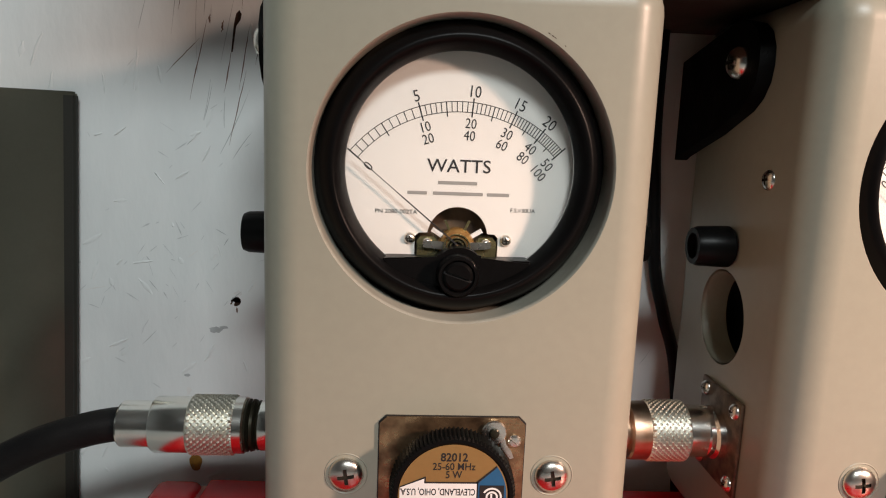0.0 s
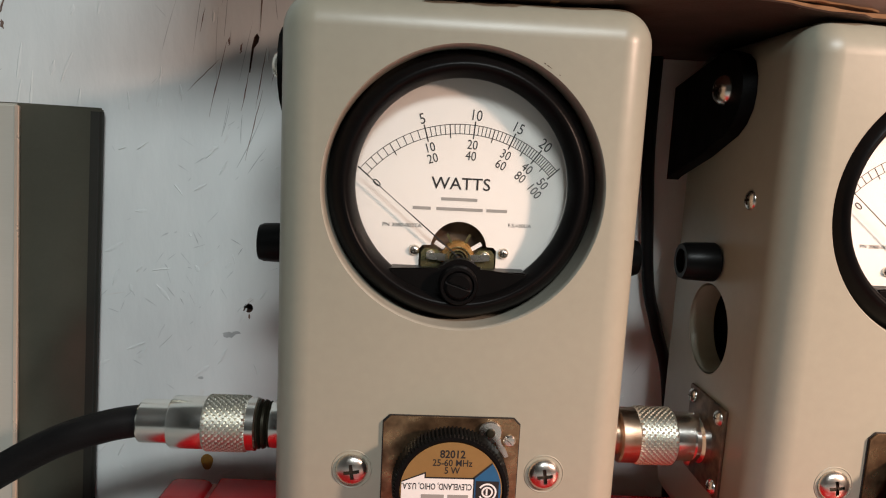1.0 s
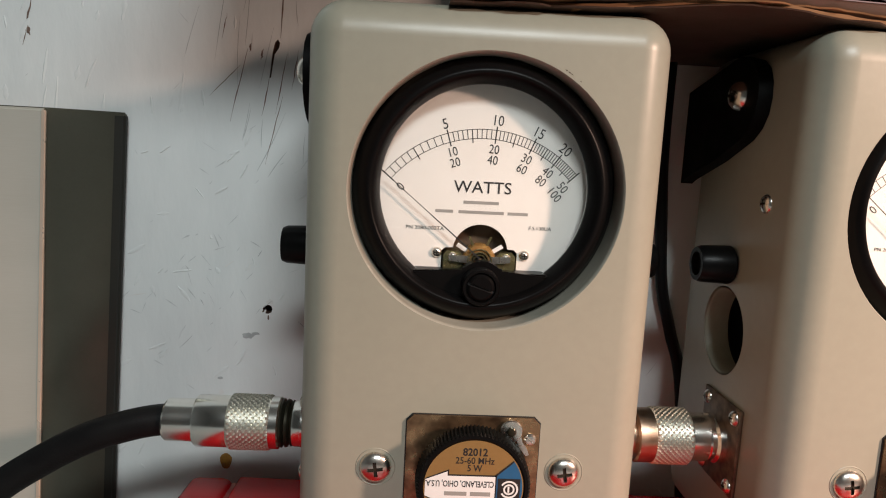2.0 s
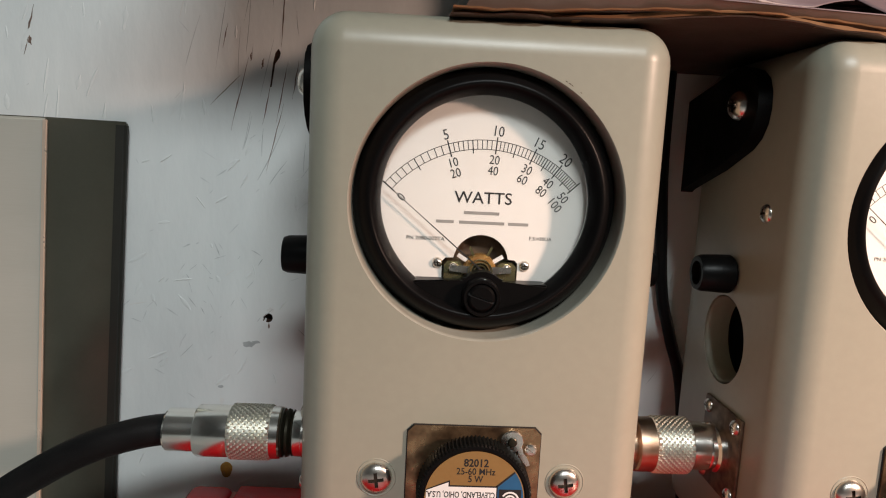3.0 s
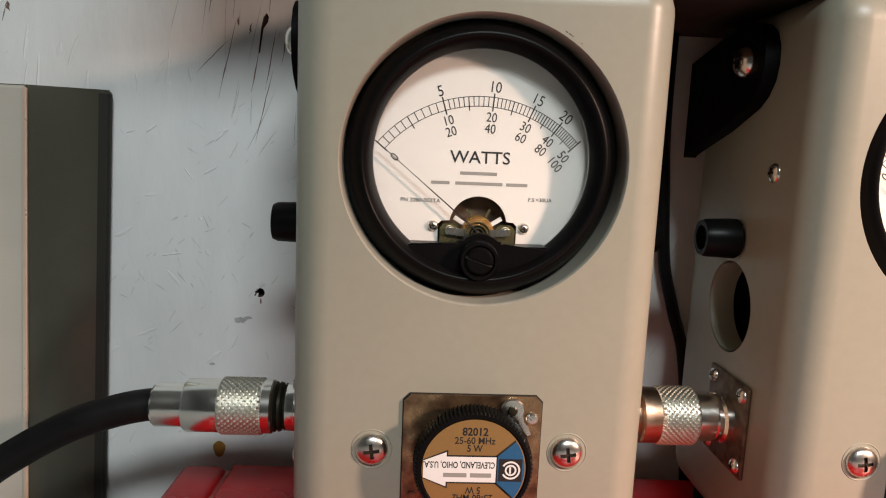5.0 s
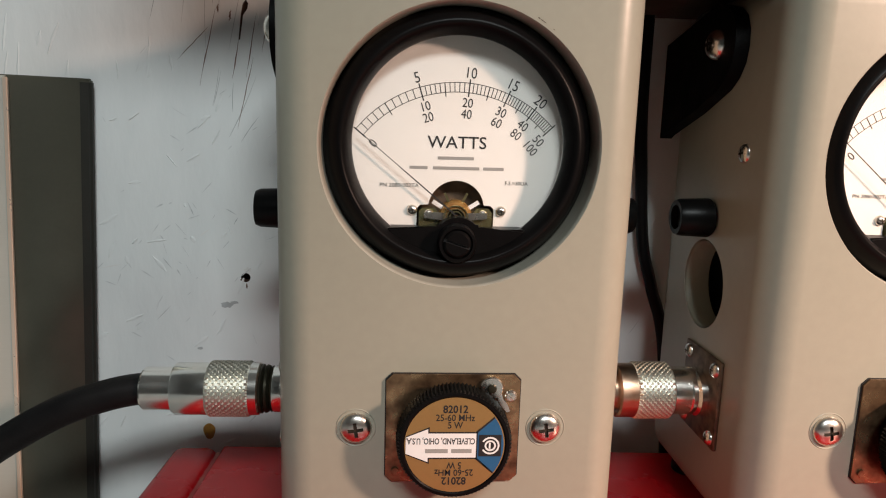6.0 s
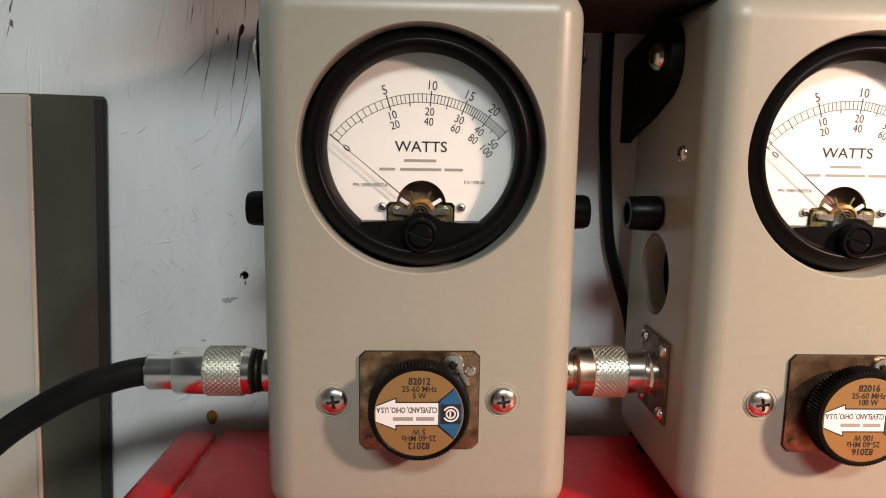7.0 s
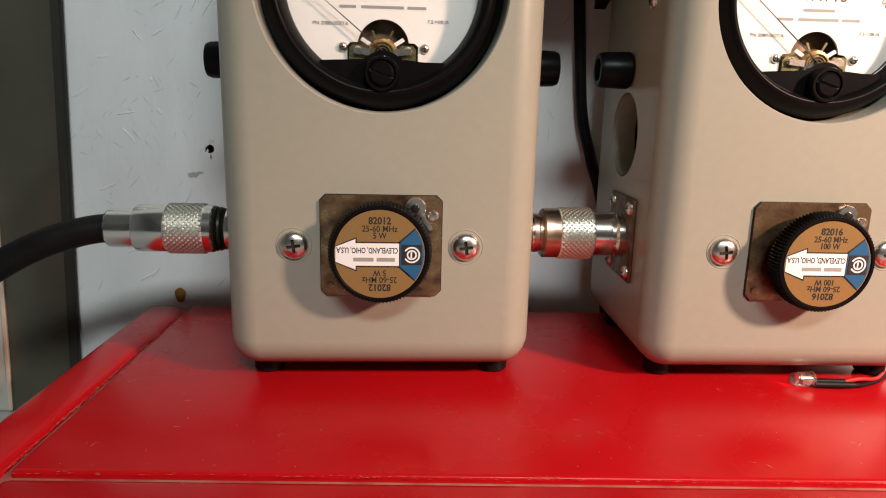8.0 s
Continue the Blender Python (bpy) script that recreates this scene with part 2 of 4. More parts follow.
def carved(bm, cutters, name, materials, angle=35, which=None):
    """The solid bm less the cutters, as a mesh."""
    base = new(name, mesh_of(bm, name))
    base.data.materials.clear()
    for m in materials:
        base.data.materials.append(m)
    obs = []
    for i, c in enumerate(cutters):
        me = mesh_of(c, "cut")
        for m in materials:
            me.materials.append(m)
        for p in me.polygons:
            p.material_index = which[i] if which else len(materials) - 1
        o = new("cut", me)
        obs.append(o)
        mod = base.modifiers.new("cut", "BOOLEAN")
        mod.operation, mod.object, mod.solver = "DIFFERENCE", o, "EXACT"
    bpy.context.view_layer.update()
    me = bpy.data.meshes.new_from_object(base.evaluated_get(bpy.context.evaluated_depsgraph_get()))
    for o in (base, *obs):
        bpy.data.objects.remove(o, do_unlink=True)
    me.name = name
    return smooth(me, angle)


LETTERS = {}


def lettering(text, high, material, wide=1.0, heavy=0.0):
    """The mesh of a line of text with capitals of that height, centred, lying in the xy plane."""
    key = (text, high, wide, heavy, material.name)
    if key not in LETTERS:
        cu = bpy.data.curves.new("text", "FONT")
        cu.body, cu.size, cu.align_x, cu.align_y = text, high / 0.69, "CENTER", "CENTER"
        cu.extrude, cu.offset, cu.resolution_u = 0.00002, heavy, 3
        o = new("text", cu)
        o.scale = (wide, 1, 1)
        bpy.context.view_layer.update()
        me = bpy.data.meshes.new_from_object(o.evaluated_get(bpy.context.evaluated_depsgraph_get()))
        me.transform(Matrix.Diagonal((wide, 1, 1, 1)))
        bpy.data.objects.remove(o, do_unlink=True)
        me.materials.clear()
        me.materials.append(material)
        LETTERS[key] = me
    return LETTERS[key]


def write(name, text, high, material, parent, x, y, z, turn=0.0, wide=1.0, heavy=0.0):
    """Text on an upright face that looks to -y; turn: degrees clockwise as read from the front."""
    ob = new(name, lettering(text, high, material, wide, heavy))
    ob.parent = parent
    ob.matrix_basis = pose(x, y, z, 90, 0, 0) @ pose(0, 0, 0, 0, 0, -turn)
    return ob


def bars(name, x0, x1, z, high, y, material, parent):
    """A word that is not spelt out: a plain bar."""
    return part(name, slab([(x0, z - high / 2), (x1, z - high / 2), (x1, z + high / 2), (x0, z + high / 2)], y - 0.00004, y), material, parent)


# ---- the setting ----
BENCH_Z, WALL_Y = -0.05, 0.100


def build_wall():
    hole = rod(0.0020, -0.004, 0.006, "y", (-0.081, WALL_Y, 0.071), 14)
    gouge = slab([(-0.0817, 0.1685), (-0.0811, 0.1685), (-0.0797, 0.1780), (-0.0780, 0.1805), (-0.0776, 0.1825), (-0.0785, 0.1840), (-0.0797, 0.1825), (-0.0806, 0.1785)], WALL_Y - 0.003, WALL_Y + 0.0014)
    me = carved(box(-1.3, 1.5, WALL_Y, WALL_Y + 0.02, -0.9, 1.5), [hole, gouge], "wall_back", [BOARD, WOOD])
    wall = tagged(new("wall_back", me), "white painted board wall, scratched and gouged", "wall", kind="structure")
    rng = random.Random(7)
    for name, mat, count, wide, lift in (("dark_scratches", SCUFF, 46, 0.00018, 0.00003), ("paint_ridges", BOARD, 300, 0.0012, 0.00025), ("pale_scratches", SCUFF_PALE, 26, 0.0004, 0.00004)):
        bm = bmesh.new()
        for i in range(count):
            near = name == 'dark_scratches' and i < 16
            x, z = (rng.gauss(-0.086, 0.012), rng.uniform(0.13, 0.21)) if near else (rng.uniform(-0.21, 0.10), rng.uniform(-0.01, 0.27))
            upper = z > 0.14
            a = radians(rng.gauss(82, 8)) if upper else radians(rng.choice((40, 60, 120, 25)) + rng.gauss(0, 16))
            ln = rng.uniform(0.003, 0.020) if upper else rng.uniform(0.0015, 0.009)
            ln *= 1.8 if near else 1
            w = wide * rng.uniform(0.4, 1.3)
            d, s = Vector((math.cos(a), 0, math.sin(a))), Vector((-math.sin(a), 0, math.cos(a)))
            bend = rng.uniform(-0.025, 0.025) * ln
            c = Vector((x, WALL_Y - 0.00004, z))
            steps = 6
            left, mid_, right = [], [], []
            for k in range(steps + 1):
                t = k / steps
                mid = c + d * (t - 0.5) * ln + s * bend * math.sin(math.pi * t)
                q = w * (math.sin(math.pi * min(max(t, 0.04), 0.96)) ** 0.6) * rng.uniform(0.45, 1.0)
                left.append(bm.verts.new(mid + s * q))
                mid_.append(bm.verts.new(mid + s * q * rng.uniform(-0.4, 0.4) - Vector((0, lift * rng.uniform(0.5, 1.2), 0))))
                right.append(bm.verts.new(mid - s * q))
            for k in range(steps):
                bm.faces.new((left[k], mid_[k], mid_[k + 1], left[k + 1]))
                bm.faces.new((mid_[k], right[k], right[k + 1], mid_[k + 1]))
        tagged(part(name, bm, mat, wall), kind="stuff")
    bm = bmesh.new()
    for i in range(14):
        a = 2 * math.pi * i / 14
        bm.verts.new((-0.0980 + 0.0026 * math.cos(a) * (1 + 0.12 * math.sin(3 * a)), WALL_Y - 0.0002, 0.0018 + 0.0037 * math.sin(a)))
    f = bm.faces.new(bm.verts[:])
    res = bmesh.ops.inset_region(bm, faces=[f], thickness=0.0008)
    bmesh.ops.translate(bm, verts=f.verts[:], vec=(0, -0.0009, 0))
    blot = random.Random(9)
    for bx, bz, rx, rz, mt in ((-0.0890, 0.0590, 0.0032, 0.0016, SCUFF), (-0.0860, 0.0600, 0.0022, 0.0009, SCUFF), (-0.0800, 0.0742, 0.0018, 0.0014, SCUFF_PALE), (-0.0822, 0.0700, 0.0012, 0.0009, STREAK), (-0.0806, 0.0672, 0.0004, 0.0018, STREAK), (-0.1010, 0.0395, 0.0014, 0.0007, SCUFF), (-0.1005, 0.0330, 0.0012, 0.0022, SCUFF_PALE), (-0.1990, 0.194, 0.0012, 0.0040, SCUFF)):
        patch = bmesh.new()
        patch.faces.new([patch.verts.new((bx + rx * math.cos(2 * math.pi * k / 16) * blot.uniform(0.6, 1.1), WALL_Y - (0.00004 if mt is STREAK else 0.00007), bz + rz * math.sin(2 * math.pi * k / 16) * blot.uniform(0.5, 1.1))) for k in range(16)])
        part("scuff_mark", patch, mt, wall)
    streaks = bmesh.new()
    for x0, z0, x1, z1, w in ((-0.0773, 0.1845, -0.0760, 0.2150, 0.00035), (-0.0815, 0.1690, -0.0845, 0.1530, 0.00030), (-0.0905, 0.1800, -0.0975, 0.1500, 0.00028), (-0.0845, 0.1800, -0.0850, 0.1755, 0.0005),
                              (-0.0895, 0.1820, -0.0897, 0.1785, 0.0005), (-0.0745, 0.1790, -0.0790, 0.1540, 0.00025), (-0.0760, 0.1620, -0.0830, 0.1330, 0.00022), (-0.0700, 0.1800, -0.0725, 0.1640, 0.0003),
                              (-0.0935, 0.1730, -0.1060, 0.1600, 0.00022), (-0.0990, 0.1930, -0.1010, 0.1830, 0.00025), (-0.1760, 0.1960, -0.1800, 0.1760, 0.0005), (-0.1790, 0.1850, -0.1770, 0.1800, 0.0009)):
        a, b = Vector((x0, WALL_Y - 0.00010, z0)), Vector((x1, WALL_Y - 0.00010, z1))
        q = Vector((z0 - z1, 0, x1 - x0)).normalized() * w
        rows = []
        for k in range(9):
            t = k / 8
            c = a.lerp(b, t) + q * blot.uniform(-0.5, 0.5)
            e = math.sin(math.pi * min(max(t, 0.05), 0.95)) * blot.uniform(0.5, 1.0)
            rows.append((streaks.verts.new(c + q * e), streaks.verts.new(c - q * e)))
        for r, t in zip(rows, rows[1:]):
            streaks.faces.new((r[0], r[1], t[1], t[0]))
    part("dark_streaks", streaks, STREAK, wall, "dark brown streaks beside the gouge")
    dents = bmesh.new()
    for k in range(90):
        x, z = (blot.gauss(-0.112, 0.018), blot.gauss(0.085, 0.030)) if k < 55 else (blot.uniform(-0.21, 0.08), blot.uniform(0.0, 0.24))
        a, ln, w = radians(blot.choice((35, 45, 60, 120, 150)) + blot.gauss(0, 10)), blot.uniform(0.0012, 0.0075), blot.uniform(0.00010, 0.00034)
        d, q = Vector((math.cos(a), 0, math.sin(a))) * ln / 2, Vector((-math.sin(a), 0, math.cos(a))) * w
        c = Vector((x, WALL_Y - 0.00012, z))
        dents.faces.new([dents.verts.new(c + v) for v in (-d, -d * 0.4 - q * blot.uniform(0.4, 1), d * 0.5 - q, d, d * 0.3 + q * blot.uniform(0.3, 1), -d * 0.5 + q * blot.uniform(0.2, 0.8))])
    tagged(part("paint_dents", dents, DENT, wall), kind="stuff")
    part("amber_drip", bm, DRIP, wall, "dried amber glue drip")
    return wall


def build_room():
    def plane_box(name, label, cat, *dims, mat=ROOM):
        return tagged(part(name, box(*dims), mat), label, cat, kind="structure")
    plane_box("bench", "grey painted workbench top below the chest", "bench", -1.3, 1.5, -0.62, WALL_Y, BENCH_Z - 0.04, BENCH_Z, mat=BENCH)
    plane_box("floor", "plain grey workshop floor", "floor", -1.3, 1.5, -2.2, WALL_Y, -0.92, -0.9)
    plane_box("ceiling", "plain pale workshop ceiling", "ceiling", -1.3, 1.5, -2.2, WALL_Y + 0.02, 1.5, 1.52)
    plane_box("wall_left", "plain painted side wall", "wall", -1.32, -1.3, -2.2, WALL_Y + 0.02, -0.92, 1.52)
    plane_box("wall_right", "plain painted side wall", "wall", 1.5, 1.52, -2.2, WALL_Y + 0.02, -0.92, 1.52)
    plane_box("wall_front", "plain painted wall facing the bench", "wall", -1.32, 1.52, -2.22, -2.2, -0.92, 1.52)


def build_shelf():
    tagged(part("shelf", box(-0.0885, 0.9, -0.05, WALL_Y, 0.260, 0.278, 0.001), WOOD), "dark bare wooden shelf board above the bench", "shelf", kind="structure")


def build_chest():
    chest = thing("tool_chest", "glossy red enamelled metal tool chest with a scratched lid", "tool chest", m=pose(0, 0, 0, 0, 0, -2.2))
    x1 = 0.42
    part("body", box(-0.1115, x1, -0.088, 0.0850, BENCH_Z + 0.0055, -0.0022, 0.002), SEAM, chest, "worn reddish metal under the lid seams")
    part("lid_panel", box(-0.0928, x1, -0.0560, 0.0855, -0.006, 0.0, 0.0012, 3), RED, chest)
    part("left_rim", box(-0.1135, -0.0945, -0.0905, 0.0855, BENCH_Z + 0.005, 0.0003, 0.0045, 4), RED, chest)
    part("front_rim", box(-0.0942, x1, -0.0905, -0.0575, BENCH_Z + 0.005, 0.0002, 0.0045, 4), RED, chest)
    rng = random.Random(3)
    bm = bmesh.new()
    for i in range(190):
        x, y = rng.uniform(-0.09, 0.2), rng.uniform(-0.055, 0.02)
        a, ln, w = rng.uniform(0, 6.28), rng.choice((0.0003, 0.0004, 0.0005, 0.0006, 0.0009, 0.0012, 0.003)), rng.uniform(0.00004, 0.00012)
        d = Vector((math.cos(a), math.sin(a), 0)) * ln / 2
        s = Vector((-math.sin(a), math.cos(a), 0)) * w
        c = Vector((x, y, 0.00006))
        bm.faces.new([bm.verts.new(c + q) for q in (-d, s, d, -s)])
    tagged(part("scratches", bm, SCRATCH, chest), kind="stuff")
    wear = bmesh.new()
    for i in range(420):
        along = i < 260
        c = Vector((-0.0934 + abs(rng.gauss(0, 0.0009)) - 0.0006, rng.uniform(-0.056, 0.08), 0.00008)) if along else Vector((rng.uniform(-0.094, 0.24), -0.0571 + rng.gauss(0, 0.0005), 0.0001))
        ln, w = rng.uniform(0.0004, 0.0024), rng.uniform(0.00006, 0.00022)
        d = Vector((rng.gauss(0, 0.15), 1, 0) if along else (1, rng.gauss(0, 0.12), 0)) * ln / 2
        q = Vector((w, 0, 0) if along else (0, w, 0))
        wear.faces.new([wear.verts.new(c + v) for v in (-d, q * rng.uniform(0.4, 1) - d * 0.3, d, -q * rng.uniform(0.3, 1) + d * 0.2)])
    tagged(part("rim_wear", wear, SEAM, chest), kind="stuff")
    for x in (-0.09, 0.38):
        for y in (-0.07, 0.065):
            part("rubber_foot", rod(0.008, BENCH_Z, BENCH_Z + 0.0056, "z", (x, y, 0)), RUBBER, chest)
    return chest


# ---- the wattmeters ----
DC = 0.1315          # height of the dial's centre
PIVOT = 0.1112       # height of the needle's pivot


def phillips(parent, at, r=0.0047, axis="-y", material=STEEL, name="screw", high=0.0022, label=""):
    dome = lathe([(0, high), (r * 0.35, high * 0.97), (r * 0.7, high * 0.78), (r * 0.92, high * 0.45), (r, high * 0.1), (r, 0), (0, 0)], axis, at, 32)
    turn = Matrix.Translation(at) @ AXES[axis]
    cuts = []
    for a in (8, 98):
        c = box(-r * 0.48, r * 0.48, -r * 0.11, r * 0.11, high * 0.55, high * 1.5)
        bmesh.ops.transform(c, matrix=turn @ pose(0, 0, 0, 0, 0, a), verts=c.verts)
        cuts.append(c)
    return part(name, carved(dome, cuts, name, [material, RECESS]), material, parent, label)


def scale_angle(f):
    """Degrees from upright for a part f of full scale."""
    return float(np.interp(f, (0, 0.2, 0.4, 0.6, 0.8, 1.0), (-50.6, -17.2, 4.7, 22.5, 35.7, 46.8)))


def build_meter(needle):
    meter = thing("wattmeter", "beige enamelled wattmeter with a round black-rimmed dial on the chest", "wattmeter", "wattmeters on the chest")
    # case with the dial opening and a pocket in its side
    shell = box(-0.0515, 0.0515, 0.0, 0.084, 0.0054, 0.183, 0.0105, 8)
    opening = lathe([(0, -0.01), (0.0393, -0.01), (0.0393, 0.0), (0.0390, 0.0004), (0.0387, 0.0012), (0.0386, 0.026), (0, 0.026)], "y", (0.0001, 0, DC - 0.0007), 96)
    pocket = rod(0.0158, -0.02, 0.0095, "x", (-0.0515, 0.0435, 0.0845), 48)
    # cavity walls are coloured black to stand for the shade inside
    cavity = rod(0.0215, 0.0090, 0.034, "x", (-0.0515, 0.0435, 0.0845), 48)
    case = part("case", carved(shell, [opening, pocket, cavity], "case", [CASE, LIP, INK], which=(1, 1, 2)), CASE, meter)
    case.modifiers.new("even_normals", "WEIGHTED_NORMAL").keep_sharp = True
    part("pocket_ring", lathe([(0.0157, 0.0003), (0.0157, 0.0089), (0.0149, 0.0089), (0.0148, 0.0012), (0.0152, 0.0003)], "x", (-0.0515, 0.0435, 0.0845)), GROMMET, meter, "grey-green pocket liner")
    rng = random.Random(21)
    bm = bmesh.new()
    for k in range(4):
        a = radians(rng.gauss(56, 3))
        ln, w = rng.uniform(0.0003, 0.0008), rng.uniform(0.0001, 0.00025)
        c = Vector((0.0397 * math.cos(a), -0.00005, DC + 0.0397 * math.sin(a)))
        t, q = Vector((-math.sin(a), 0, math.cos(a))) * ln, Vector((math.cos(a), 0, math.sin(a))) * w
        bm.faces.new([bm.verts.new(c + v) for v in (-t, q, t, -q * 0.6)])
    part("paint_chips", bm, WOOD, meter)
    # the dial and its rim
    rim = [(0.0384, 0.022), (0.0384, 0.0086), (0.0379, 0.0078), (0.0371, 0.0058), (0.0362, 0.0042), (0.0351, 0.0029), (0.0341, 0.0020), (0.0333, 0.0017), (0.0326, 0.0020),
           (0.0318, 0.0034), (0.0311, 0.0054), (0.0306, 0.0072), (0.0303, 0.0084), (0.0304, 0.0090), (0.0322, 0.0150)]
    part("bezel", lathe(rim, "y", (0, 0, DC), 96), BLACK, meter, "glossy black moulded rim", angle=60)
    flat = 0.1078
    half = math.degrees(math.asin((DC - 0.1050) / 0.0318))
    outline = arc(0, DC, 0.0318, -half, 180 + half, 64)
    notch = [(-0.0114, 0.1050), (-0.0114, 0.1128), (-0.0104, 0.1138), (-0.0086, 0.1139)] + arc(0.0002, 0.1128, 0.0083, 172, 8, 18) + [(0.0088, 0.1139), (0.0104, 0.1138), (0.0114, 0.1128), (0.0114, 0.1050)]
    dial = part("dial", slab(outline + notch, 0.0117, 0.0125), DIAL, meter, "white dial card with a black watt scale")
    yd = 0.01165
    bm = bmesh.new()
    r0, r1 = 0.0353, 0.0380

    def stroke(a, ra, rb, w):
        s, c = math.sin(radians(a)), math.cos(radians(a))
        pts = [(ra, -w), (rb, -w), (rb, w), (ra, w)]
        bm.faces.new([bm.verts.new((r * s + q * c, yd, PIVOT + r * c - q * s)) for r, q in pts])
    for i in range(51):
        a = scale_angle(i / 50)
        if i % 10 == 0:
            stroke(a, r0 - (0.0012 if i in (10, 20, 30, 40) else 0.0010), r1 + (0.0011 if i else 0.0008), 0.00019)
        elif i % 5 == 0:
            stroke(a, r0 - 0.0012, r1, 0.00015)
        else:
            stroke(a, r0, r1, 0.00012)
    for r in (r0, r1):
        for i in range(60):
            a0, a1 = (radians(-50.6 + 97.4 * (i + k) / 60) for k in (0, 1))
            bm.faces.new([bm.verts.new((q * math.sin(a), yd, PIVOT + q * math.cos(a))) for q, a in ((r - 0.0001, a0), (r + 0.0001, a0), (r + 0.0001, a1), (r - 0.0001, a1))])
    part("scale", bm, INK, dial)
    for values, r, high in ((("5", "10", "15", "20"), 0.0407, 0.0030), (("10", "20", "30", "40", "50"), 0.0323, 0.0026), (("20", "40", "60", "80", "100"), 0.0291, 0.0026)):
        for i, v in enumerate(values):
            a = scale_angle((i + 1) / 5) + (0 if i < 4 else 0.2)
            write("numeral", v, high, INK, dial, r * math.sin(radians(a)), yd - 0.00003, PIVOT + r * math.cos(radians(a)), a, 0.84)
    write("numeral", "0", 0.0027, INK, dial, -0.0243, yd - 0.00003, 0.1313, -50, 0.8)
    write("lettering", "WATTS", 0.0034, INK, dial, 0.0, yd - 0.00003, 0.1320, 0, 1.04, 0.00003)
    write("lettering", "PN 2080-002TA", 0.0011, INK, dial, -0.0167, yd - 0.00003, 0.1194, 0, 1.08)
    write("lettering", "F.S.=30UA", 0.0011, INK, dial, 0.0178, yd - 0.00003, 0.1206, 0, 1.0)
    for z, high, words in ((0.1276, 0.0009, ((-0.0056, 0.0050),)), (0.1247, 0.0009, ((-0.0138, -0.0085), (-0.0069, 0.0067), (0.0078, 0.0139)))):
        for x0, x1 in words:
            bars("maker_word", x0, x1, z, high, yd, GREYINK, dial)
    for x in (-0.0128, 0.0135):
        phillips(dial, (x, 0.0117, 0.1123), 0.0016, "-y", STEEL, "dial_screw", 0.0014)
    # movement behind the notch
    move = part("movement", box(-0.0135, 0.0135, 0.0172, 0.0189, 0.102, 0.1225, 0.0004), DARKBRASS, meter, "dark brass movement")
    for s in (-1, 1):
        shape = [(s * 0.0108, 0.1060), (s * 0.0046, 0.1060), (s * 0.0046, 0.1110), (s * 0.0062, 0.1130), (s * 0.0098, 0.1130), (s * 0.0108, 0.1118)]
        part("bracket", slab(shape, 0.0106, 0.0168), MOVE, move, "greenish brass bracket")
        phillips(move, (s * 0.0080, 0.0106, 0.1112), 0.0015, "-y", STEEL, "movement_screw", 0.0012)
        part("bridge_arm", slab([(s * 0.0030, 0.1096), (s * 0.0092, 0.1102), (s * 0.0092, 0.1120), (s * 0.0030, 0.1118)], 0.0092, 0.0099), STEEL, move)
        for a, l in ((58, 0.0080), (26, 0.0076)):
            d = Vector((math.sin(radians(s * a)), 0, math.cos(radians(a))))
            n = Vector((d.z, 0, -d.x)) * (0.0006 if a == 58 else 0.00035)
            c = Vector((0, 0, PIVOT - 0.0005))
            p = [c + d * 0.0042 - n, c + d * l - n, c + d * l + n, c + d * 0.0042 + n]
            part("spring_arm", slab([(q.x, q.z) for q in p], 0.0108, 0.0114), WHITE if a == 58 else MOVE, move)
    part("coil", lathe([(0.0025, 0.0093), (0.0046, 0.0097), (0.0051, 0.0112), (0.0051, 0.0145), (0.0046, 0.0168), (0.0022, 0.0168)], "y", (0, 0, PIVOT - 0.0008), 28), AMBER, move, "amber varnished coil")
    for r in (0.0034, 0.0025, 0.0017):
        part("hairspring", lathe([(r, 0.0088), (r + 0.0003, 0.0088), (r + 0.0003, 0.0096), (r, 0.0096)], "y", (0, 0, PIVOT - 0.0008), 28), MOVE, move)
    part("jewel", rod(0.0009, 0.0080, 0.0098, "y", (0, 0, PIVOT - 0.0008), 16, 0.0003), BRASS, move)
    # needle
    bm = bmesh.new()
    for ra, rb, w in ((0.0, 0.020, 0.00022), (0.020, 0.0375, 0.00012)):
        slab([(-w, ra), (-w * 0.7, rb), (w * 0.7, rb), (w, ra)], 0.0084, 0.0087, bm)
    part("needle", bm, INK, meter, "thin black needle", m=pose(0, 0, PIVOT, 0, needle, 0))
    glass = part("glass", rod(0.0302, 0.0074, 0.0079, "y", (0, 0, DC), 64), GLASS, meter, "clear dial window")
    glass.visible_shadow = False
    # black cover below the dial with its adjuster
    half = math.degrees(math.asin((DC - flat + 0.0006) / 0.0314))
    low = [(x, z) for x, z in arc(0, DC, 0.0314, 180 + half, 360 - half, 40)]
    top = [(0.0200, flat - 0.0003), (0.0190, flat), (0.0070, flat), (0.0062, flat + 0.0005)] + arc(0.0004, 0.1040, 0.0071, 40, 140, 14) + [(-0.0056, flat + 0.0005), (-0.0064, flat), (-0.0190, flat), (-0.0200, flat - 0.0003)]
    bm = slab(low + top, 0.0046, 0.0114)
    front = [e for e in bm.edges if all(abs(v.co.y - 0.0046) < 1e-6 for v in e.verts)]
    bmesh.ops.bevel(bm, geom=front, offset=0.0006, segments=2, affect="EDGES")
    part("cover", bm, BLACK, meter)
    part("boss", lathe([(0.0056, 0.0050), (0.0055, 0.0012), (0.0051, 0.0006), (0.0044, 0.0006), (0.0042, 0.0016), (0, 0.0016)], "y", (0, 0, 0.1040), 40), BLACK, meter)
    slot = box(-0.0043, 0.0043, -0.0015, 0.0012, -0.0004, 0.0004)
